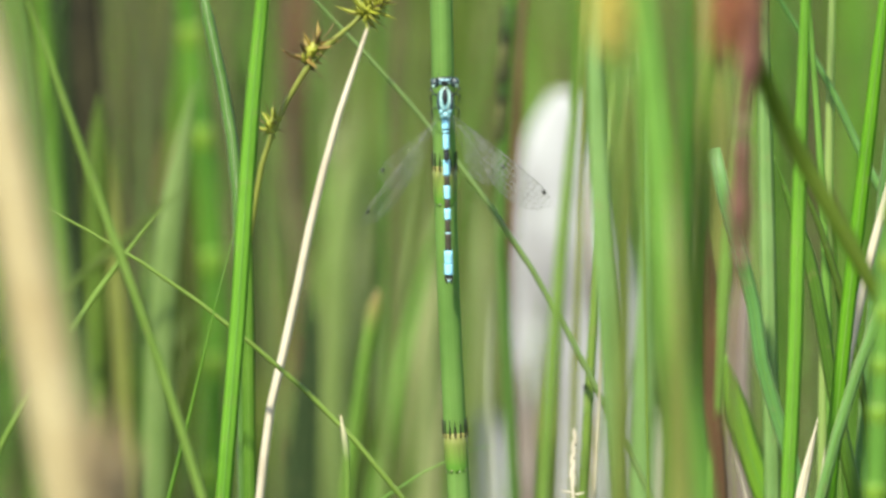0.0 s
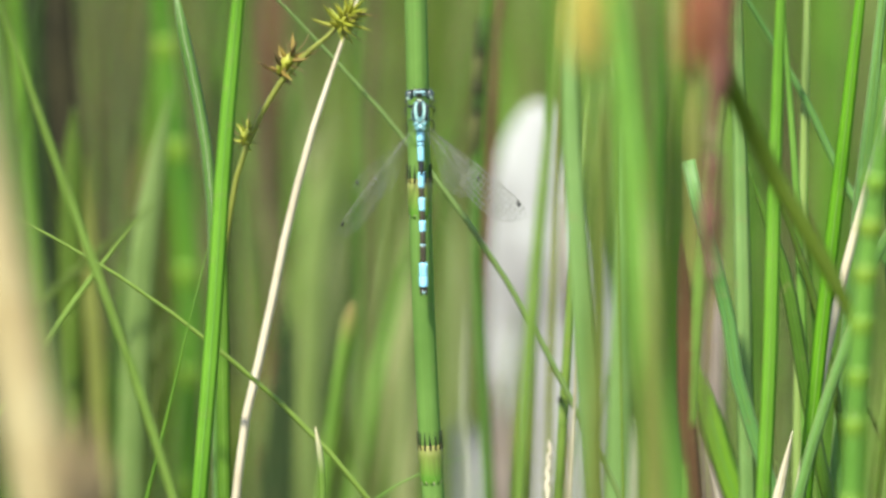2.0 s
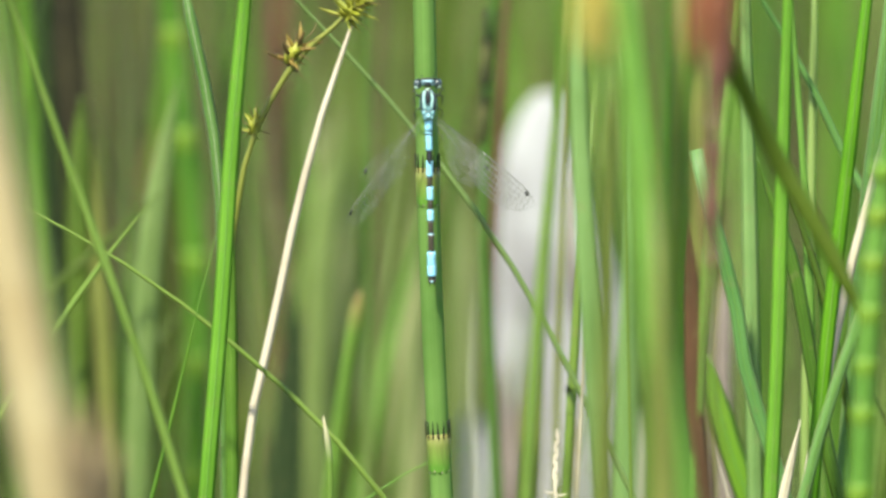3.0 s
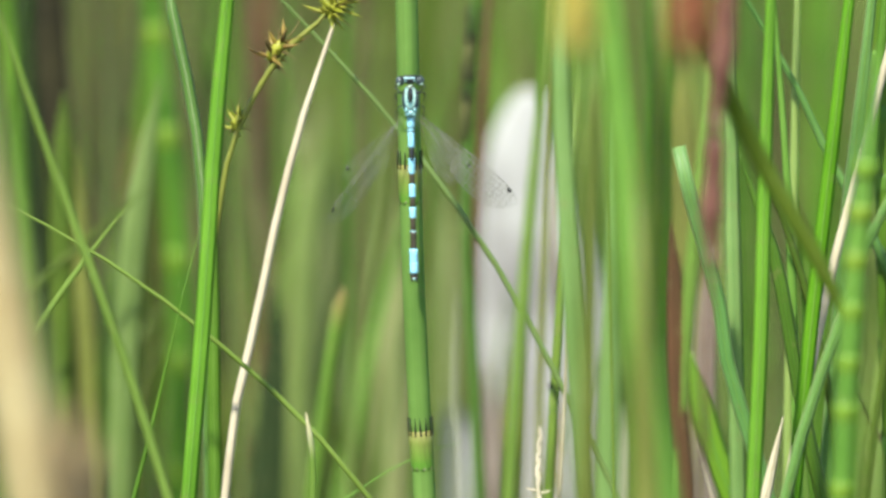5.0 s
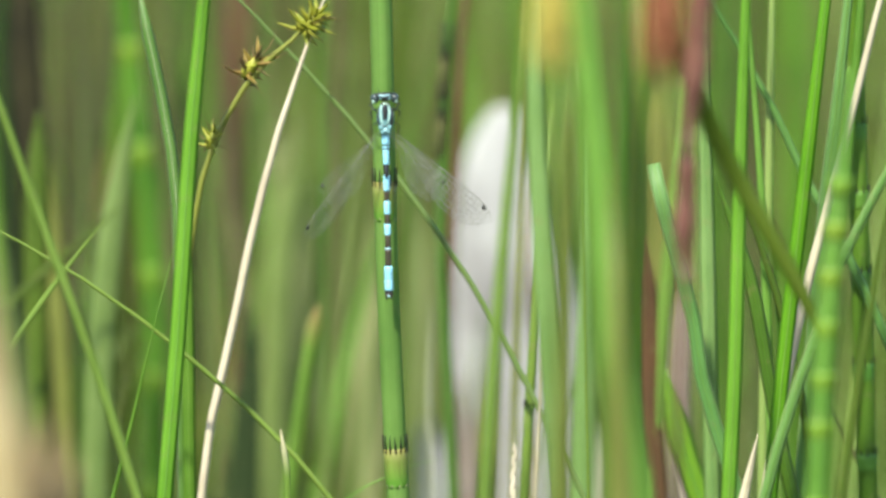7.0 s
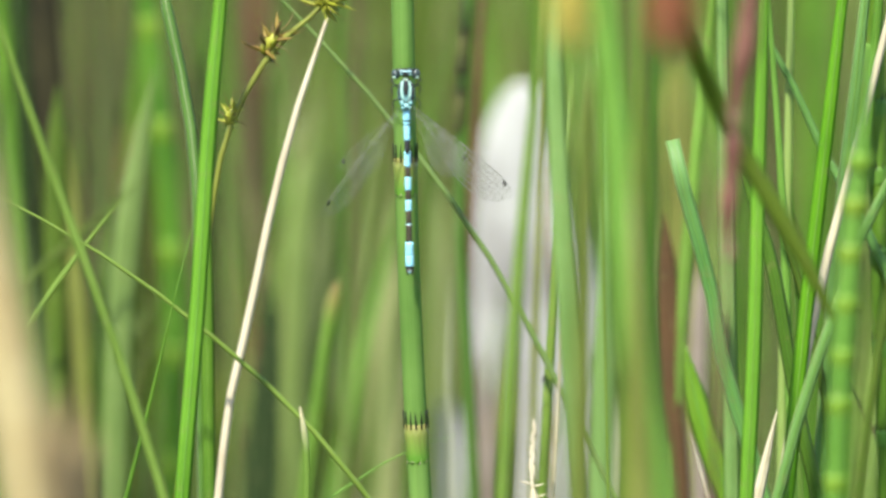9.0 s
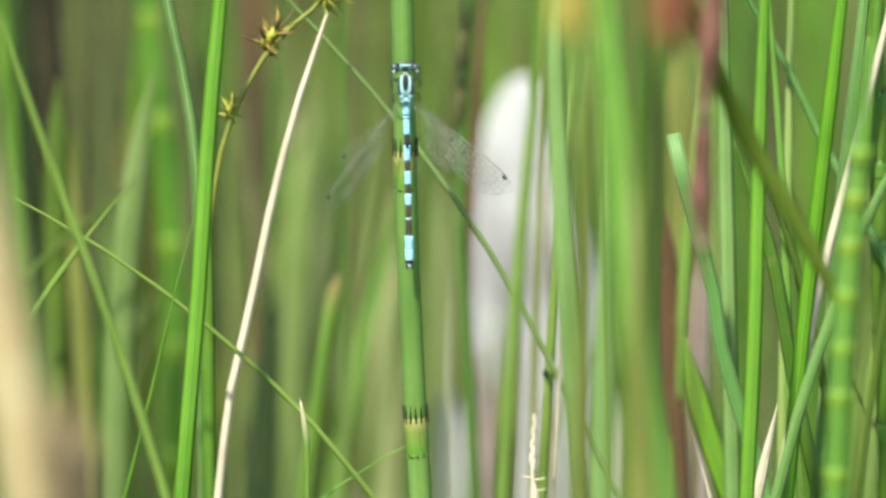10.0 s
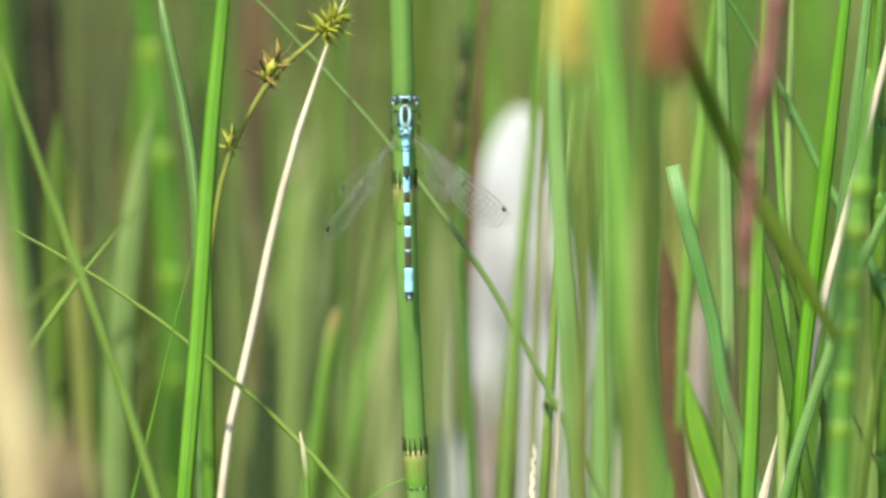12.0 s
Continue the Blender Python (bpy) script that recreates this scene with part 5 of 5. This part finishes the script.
blade([(-0.0729, 0.3074, -0.012), (-0.0724, 0.3037, 0.0919), (-0.0721, 0.3, 0.1837), (-0.0719, 0.3, 0.2306), (-0.0712, 0.3, 0.2934), (-0.0707, 0.3081, 0.3394)], 0.0039, SHADE_BROWN, "dark brown leaf standing in for shade in the grass", name='rotten_leaf', category='dead leaf', group='rotten leaves')
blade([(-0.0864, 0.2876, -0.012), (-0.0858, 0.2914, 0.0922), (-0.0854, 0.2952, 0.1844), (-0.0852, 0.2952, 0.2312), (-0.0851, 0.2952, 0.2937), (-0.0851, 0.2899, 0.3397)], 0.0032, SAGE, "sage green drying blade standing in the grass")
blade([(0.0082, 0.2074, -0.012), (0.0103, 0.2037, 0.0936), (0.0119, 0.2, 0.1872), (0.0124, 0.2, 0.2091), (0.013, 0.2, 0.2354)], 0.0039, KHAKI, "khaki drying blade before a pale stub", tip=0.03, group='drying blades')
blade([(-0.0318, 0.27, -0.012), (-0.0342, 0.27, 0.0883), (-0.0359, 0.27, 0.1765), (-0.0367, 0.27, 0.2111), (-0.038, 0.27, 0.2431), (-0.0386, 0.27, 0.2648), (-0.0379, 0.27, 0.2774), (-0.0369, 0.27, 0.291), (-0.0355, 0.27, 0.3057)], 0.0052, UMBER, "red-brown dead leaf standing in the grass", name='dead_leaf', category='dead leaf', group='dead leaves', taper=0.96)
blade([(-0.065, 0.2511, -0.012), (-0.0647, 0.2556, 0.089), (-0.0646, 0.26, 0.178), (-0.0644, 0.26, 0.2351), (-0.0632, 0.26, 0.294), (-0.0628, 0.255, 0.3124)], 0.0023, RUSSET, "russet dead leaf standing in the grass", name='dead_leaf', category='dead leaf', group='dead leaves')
blade([(-0.0662, 0.1, -0.012), (-0.0676, 0.1, 0.1063), (-0.0686, 0.1, 0.2126), (-0.069, 0.1, 0.2471), (-0.0689, 0.1, 0.2653), (-0.0685, 0.1, 0.2795), (-0.0682, 0.1, 0.2895)], 0.0046, OLIVE, "olive blade at the foot of a near-black shade leaf", tip=0.015)
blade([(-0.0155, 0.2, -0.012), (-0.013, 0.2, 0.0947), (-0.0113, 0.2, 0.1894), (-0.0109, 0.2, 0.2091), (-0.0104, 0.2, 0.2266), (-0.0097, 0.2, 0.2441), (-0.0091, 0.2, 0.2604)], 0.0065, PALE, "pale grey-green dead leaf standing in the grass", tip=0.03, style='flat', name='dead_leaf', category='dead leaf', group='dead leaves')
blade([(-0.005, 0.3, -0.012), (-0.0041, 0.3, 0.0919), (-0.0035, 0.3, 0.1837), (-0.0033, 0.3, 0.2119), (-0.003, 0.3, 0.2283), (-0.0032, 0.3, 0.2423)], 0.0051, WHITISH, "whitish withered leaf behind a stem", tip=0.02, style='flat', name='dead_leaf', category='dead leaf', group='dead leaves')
# the hollow's deep shade, made as one near-black leaf
blade([(-0.0671, 0.14, -0.012), (-0.0687, 0.14, 0.1034), (-0.0699, 0.14, 0.2068), (-0.0704, 0.14, 0.2382), (-0.071, 0.14, 0.2664), (-0.0716, 0.14, 0.2789), (-0.0724, 0.14, 0.2892), (-0.0729, 0.14, 0.3006), (-0.0734, 0.14, 0.3161)], 0.0058, SHADE_BLACK, "near-black leaf standing in for a shaded hollow", name='rotten_leaf', category='dead leaf', group='rotten leaves', taper=0.96)
# shade at the clump's edge, put into a near-black green leaf
blade([(-0.0711, 0.19, -0.012), (-0.0765, 0.19, 0.1323), (-0.0803, 0.19, 0.2646), (-0.0809, 0.19, 0.2797), (-0.0815, 0.19, 0.2905), (-0.0812, 0.19, 0.3012), (-0.0807, 0.19, 0.3141)], 0.0064, SHADE_GREEN, "near-black green leaf standing in for shade in the grass", name='rotten_leaf', category='dead leaf', group='rotten leaves', taper=0.96)
# a narrow shaded gap, drawn as a dark stalk
blade([(-0.0908, 0.2, -0.012), (-0.0766, 0.2, 0.121), (-0.0665, 0.2, 0.2419), (-0.0642, 0.2, 0.2637), (-0.0622, 0.2, 0.2756), (-0.0607, 0.2, 0.2821), (-0.0598, 0.2, 0.2919), (-0.0588, 0.2, 0.3102)], 0.0028, SHADE_BROWN, "dark stalk standing in for shade in the thicket", name='dead_stalk', category='stalk', group='dead stalks', taper=0.96)
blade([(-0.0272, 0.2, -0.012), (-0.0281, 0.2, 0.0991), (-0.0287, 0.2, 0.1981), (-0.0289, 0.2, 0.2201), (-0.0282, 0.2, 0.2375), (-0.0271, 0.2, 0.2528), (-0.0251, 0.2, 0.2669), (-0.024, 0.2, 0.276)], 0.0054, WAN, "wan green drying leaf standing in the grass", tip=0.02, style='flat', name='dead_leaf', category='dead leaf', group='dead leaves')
# the next two also darken the low shaded hollow by their colour
blade([(-0.0358, 0.12, -0.012), (-0.0331, 0.12, 0.1023), (-0.0312, 0.12, 0.2045), (-0.0307, 0.12, 0.2242), (-0.0301, 0.12, 0.2365), (-0.0296, 0.12, 0.2489)], 0.0018, SHADE_GREEN, "dark green stalk standing in for shade low in the grass", tip=0.02, name='dead_stalk', category='stalk', group='dead stalks')
blade([(-0.0433, 0.2, -0.012), (-0.0408, 0.2, 0.0963), (-0.039, 0.2, 0.1927), (-0.0387, 0.2, 0.2091), (-0.0384, 0.2, 0.2201)], 0.0047, SHADE_GREEN, "dark green leaf standing in for shade low in the grass", tip=0.02, name='rotten_leaf', category='dead leaf', group='rotten leaves')
blade([(0.0048, 0.09, -0.012), (0.0029, 0.09, 0.1045), (0.0016, 0.09, 0.2089), (0.0013, 0.09, 0.2281), (0.0011, 0.09, 0.2382), (0.0013, 0.09, 0.2483), (0.0016, 0.09, 0.2573)], 0.0009, WHITISH, "thin whitish dry stalk behind a stem", tip=0.02, name='dead_stalk', category='stalk', group='dead stalks')
blade([(0.0036, 0.17, -0.012), (0.0063, 0.17, 0.0959), (0.0083, 0.17, 0.1917), (0.0087, 0.17, 0.2078), (0.0093, 0.17, 0.2196), (0.0096, 0.17, 0.2273)], 0.0036, LITTER, "pinkish grey withered leaf before a pale stub", tip=0.012, style='flat', name='dead_leaf', category='dead leaf', group='dead leaves')
blade([(0.0038, 0.19, -0.012), (0.0054, 0.19, 0.0971), (0.0066, 0.19, 0.1941), (0.0069, 0.19, 0.2148), (0.0073, 0.19, 0.2257), (0.008, 0.19, 0.2322)], 0.0024, LITTER, "grey dead leaf before a pale stub", tip=0.01, name='dead_leaf', category='dead leaf', group='dead leaves')
blade([(0.0127, 0.075, -0.012), (0.0145, 0.075, 0.1106), (0.0158, 0.075, 0.2212), (0.0162, 0.075, 0.2461), (0.0167, 0.075, 0.261), (0.017, 0.075, 0.2729), (0.0175, 0.075, 0.2857), (0.0178, 0.075, 0.2995), (0.0183, 0.075, 0.3202)], 0.0013, KHAKI, "drying khaki stalk before a pale stub", name='dead_stalk', category='stalk', group='dead stalks', taper=0.96)
blade([(0.0245, 0.08, -0.012), (0.0212, 0.08, 0.1267), (0.0189, 0.08, 0.2535), (0.0186, 0.08, 0.2674), (0.0192, 0.08, 0.2793), (0.0199, 0.08, 0.2883)], 0.0009, DUN, "thin dun dead stalk before a pale stub", tip=0.02, name='dead_stalk', category='stalk', group='dead stalks')
blade([(0.0534, 0.36, -0.012), (0.0498, 0.36, 0.0997), (0.0473, 0.36, 0.1995), (0.0463, 0.36, 0.2287), (0.0461, 0.36, 0.2408), (0.0463, 0.36, 0.2481)], 0.0084, PALE, "pale dead leaf tip in the thicket", tip=0.012, style='flat', name='dead_leaf', category='dead leaf', group='dead leaves')
blade([(-0.0643, 0.13, -0.012), (-0.0649, 0.13, 0.1041), (-0.0653, 0.13, 0.2082), (-0.0654, 0.13, 0.2291), (-0.0659, 0.13, 0.2415), (-0.067, 0.13, 0.255), (-0.0674, 0.13, 0.2674), (-0.0678, 0.13, 0.2777)], 0.0037, KHAKI, "khaki drying leaf standing in the grass", tip=0.02, name='dead_leaf', category='dead leaf', group='dead leaves')
blade([(-0.0514, -0.1, -0.012), (-0.0559, -0.1, 0.1185), (-0.0591, -0.1, 0.2371), (-0.0594, -0.1, 0.2457), (-0.0596, -0.1, 0.2486)], 0.0022, MINT, "pale blunt leaf tip beside a dry stalk", tip=0.004)
blade([(-0.0561, -0.06, -0.012), (-0.0577, -0.06, 0.1142), (-0.0588, -0.06, 0.2285), (-0.0589, -0.06, 0.2383), (-0.0591, -0.06, 0.2422)], 0.0025, DARK, "dark green leaf tip beside a dry stalk", tip=0.006)
blade([(-0.0126, -0.015, -0.012), (-0.0392, -0.015, 0.1146), (-0.0581, -0.015, 0.2291), (-0.0587, -0.015, 0.2317), (-0.0597, -0.015, 0.2336), (-0.0599, -0.015, 0.2352), (-0.0595, -0.015, 0.237)], 0.0003, SCALE, "thin curled brown hook of a dead leaf", style='round', name='dead_leaf', category='dead leaf', group='dead leaves')
blade([(-0.0908, 0.13, -0.012), (-0.0727, 0.13, 0.1114), (-0.0597, 0.13, 0.2228), (-0.0579, 0.13, 0.2353), (-0.0552, 0.13, 0.2426), (-0.0517, 0.13, 0.2477), (-0.0479, 0.13, 0.2529)], 0.0008, SAGE, "fine sage arching blade in the thicket", tip=0.03)
blade([(-0.0798, 0.14, -0.012), (-0.0671, 0.14, 0.1086), (-0.0581, 0.14, 0.2173), (-0.0569, 0.14, 0.2288), (-0.0542, 0.14, 0.2372), (-0.0506, 0.14, 0.2424), (-0.0466, 0.14, 0.2466)], 0.0007, SAGE, "fine sage arching blade in the thicket", tip=0.03)
blade([(-0.0688, 0.12, -0.012), (-0.062, 0.12, 0.1121), (-0.0571, 0.12, 0.2242), (-0.0565, 0.12, 0.2365), (-0.055, 0.12, 0.2448), (-0.0525, 0.12, 0.2509)], 0.0008, SAGE, "fine sage arching blade in the thicket", tip=0.03)
blade([(-0.0216, 0.2, -0.012), (-0.0193, 0.2, 0.1286), (-0.0177, 0.2, 0.2571), (-0.0175, 0.2, 0.2724), (-0.0168, 0.2, 0.2854), (-0.0162, 0.2, 0.2962), (-0.0155, 0.2, 0.3102)], 0.0026, BROWN, "brown dead stalk in the thicket", name='dead_stalk', category='stalk', group='dead stalks', taper=0.96)
blade([(-0.0086, 0.26, -0.012), (-0.0058, 0.26, 0.1119), (-0.0038, 0.26, 0.2237), (-0.0032, 0.26, 0.2544), (-0.0027, 0.26, 0.2692), (-0.0023, 0.26, 0.2816), (-0.002, 0.26, 0.2917), (-0.0016, 0.26, 0.3064)], 0.0029, OLIVE, "olive dead leaf behind a stem", name='dead_leaf', category='dead leaf', group='dead leaves', taper=0.96)
blade([(0.0184, -0.1, -0.012), (0.02, -0.1, 0.1293), (0.0211, -0.1, 0.2586), (0.0214, -0.1, 0.2843), (0.0217, -0.1, 0.2963), (0.0223, -0.1, 0.304), (0.0226, -0.1, 0.3099)], 0.0025, KHAKI, "khaki drying blade standing free of the clump", tip=0.02, group='drying blades')
blade([(0.0251, 0.1, -0.012), (0.0286, 0.1, 0.1022), (0.0311, 0.1, 0.2044), (0.0315, 0.1, 0.2166), (0.0317, 0.1, 0.2268), (0.0314, 0.1, 0.2339)], 0.002, WHITISH, "whitish withered leaf low in the clump", tip=0.012, style='flat', name='dead_leaf', category='dead leaf', group='dead leaves')
blade([(-0.0217, 0.22, -0.012), (-0.0215, 0.22, 0.0932), (-0.0214, 0.22, 0.1864), (-0.0214, 0.22, 0.2064), (-0.0216, 0.22, 0.2175), (-0.0219, 0.22, 0.2241)], 0.0037, OLIVE, "olive blade low in the thicket", tip=0.02)

# ---- grass beyond, and round about ----
thicket("fine_sage_grass", 45, (-0.12, -0.012, 0.12, 0.36), (0.20, 0.36), (0.0008, 0.0022), SAGE, "fine sage green drying grass in the clump", 31, 0.1)
thicket("fine_olive_grass", 50, (-0.12, -0.012, 0.12, 0.36), (0.22, 0.38), (0.0008, 0.0025), MOSS, "fine green grass in the clump", 32, 0.1)
thicket("fine_dark_grass", 45, (0.045, 0.12, 0.12, 0.36), (0.22, 0.38), (0.0008, 0.0025), DARK, "fine dark green grass in the clump", 33, 0.1)
thicket("far_grass", 150, (-0.2, 0.22, 0.40, 1.0), (0.22, 0.40), (0.003, 0.007), GREEN, "green grass deep in the thicket", 11, 0.12)
thicket("far_olive_grass", 150, (-0.2, 0.2, 0.38, 1.0), (0.20, 0.38), (0.003, 0.007), OLIVE, "olive grass deep in the thicket", 12, 0.12)
thicket("far_dead_grass", 90, (-0.2, 0.2, 0.36, 1.0), (0.18, 0.36), (0.002, 0.005), TAN, "dead tan grass deep in the thicket", 13, 0.12)
thicket("far_brown_grass", 110, (-0.2, 0.2, 0.36, 0.9), (0.20, 0.38), (0.003, 0.007), BROWN, "dead brown grass deep in the thicket", 14, 0.10)
thicket("far_dark_grass", 120, (0.0, 0.22, 0.45, 1.1), (0.22, 0.40), (0.003, 0.008), DARK, "dark green grass deep in the thicket", 20, 0.12)
# this grass carries the thicket's inner shade in its dark colour
thicket("rotten_grass", 110, (-0.2, -0.03, 0.40, 1.0), (0.22, 0.40), (0.004, 0.008), SHADE_BROWN, "dark brown grass standing in for shade deep in the thicket", 21, 0.10)
thicket("hedge_grass", 900, (-0.5, 0.5, 1.0, 1.9), (0.22, 0.42), (0.004, 0.009), OLIVE, "dense grass behind the clump", 22, 0.2)
thicket("meadow_grass", 2600, (-2.5, 2.5, 1.9, 6.0), (0.20, 0.45), (0.005, 0.012), GREEN, "green meadow grass", 15)
thicket("meadow_dead_grass", 900, (-2.5, 2.5, 1.9, 6.0), (0.15, 0.40), (0.005, 0.012), TAN, "dead grass in the meadow", 16)
thicket("meadow_grass", 2600, (-4.0, -0.9, -4.0, 2.0), (0.15, 0.38), (0.004, 0.010), GREEN, "green meadow grass", 23)
thicket("meadow_grass", 2600, (0.9, 4.0, -4.0, 2.0), (0.15, 0.38), (0.004, 0.010), GREEN, "green meadow grass", 24)
thicket("meadow_grass", 900, (-0.9, 0.9, -4.0, -1.8), (0.15, 0.36), (0.004, 0.010), OLIVE, "olive meadow grass", 25)
thicket("meadow_dead_grass", 900, (-4.0, 4.0, 6.0, 9.0), (0.15, 0.40), (0.006, 0.014), TAN, "dead grass in the meadow", 26)
thicket("side_grass", 420, (-0.95, -0.35, 0.0, 0.9), (0.22, 0.42), (0.002, 0.005), GREEN, "green grass beside the clump", 17, 0.12)
thicket("side_grass", 420, (0.25, 0.85, 0.0, 0.9), (0.22, 0.42), (0.002, 0.005), GREEN, "green grass beside the clump", 18, 0.12)
thicket("leaf_litter", 500, (-0.3, 0.3, 0.42, 1.6), (0.02, 0.10), (0.004, 0.010), LITTER, "grey withered leaves low on the ground", 19, 0.8)


# ---- what moves ----
def sway(thing, foot, rows):
    """Rocks a thing about the foot of its stem: rows of seconds and degrees."""
    rest = thing.matrix_basis.copy()
    about = Matrix.Translation(foot)
    walk(thing, [(t, about @ Matrix.Rotation(radians(d), 4, "Y") @ about.inverted() @ rest) for t, d in rows])


def motions():
    foot = perch.matrix_basis.translation.copy()
    perching = [(0, -0.03), (1.5, -0.035), (3, -0.02), (5, -0.035), (7, -0.03), (9, 0.02), (9.5, 0), (11, 0.0), (12, -0.01)]
    sway(perch, foot, perching)
    sway(fly, foot, perching)
    low = red_stalk.matrix_basis.translation.copy()
    low.z = 0.15
    sway(red_stalk, low, [
        (0, -0.79), (0.5, -1.28), (1, -0.97), (1.5, -0.45), (2, -1.05), (2.5, -0.9), (3, -1.45), (4, -1.07), (5, -0.41), (5.5, -1.39), (6, -1.38),
        (6.5, -0.86), (7, -0.51), (8, 0.2), (9, 1.01), (9.5, 0), (10, -0.76), (10.5, 0.9), (11, -1.23), (11.5, 1.05), (12, 2.08)])
    sway(arching, arching.matrix_basis.translation.copy(), [(0, 0.6), (3, 0.4), (5, 0.35), (7, 0.4), (9, 0), (9.5, 0), (10, 0.3), (11, 0.25), (12, 0.12)])
    sway(rusty_stem, rusty_stem.matrix_basis.translation.copy(), [(0, 0.4), (3, 0.3), (6, 0.35), (9, 0), (9.5, 0), (12, -0.1)])


motions()
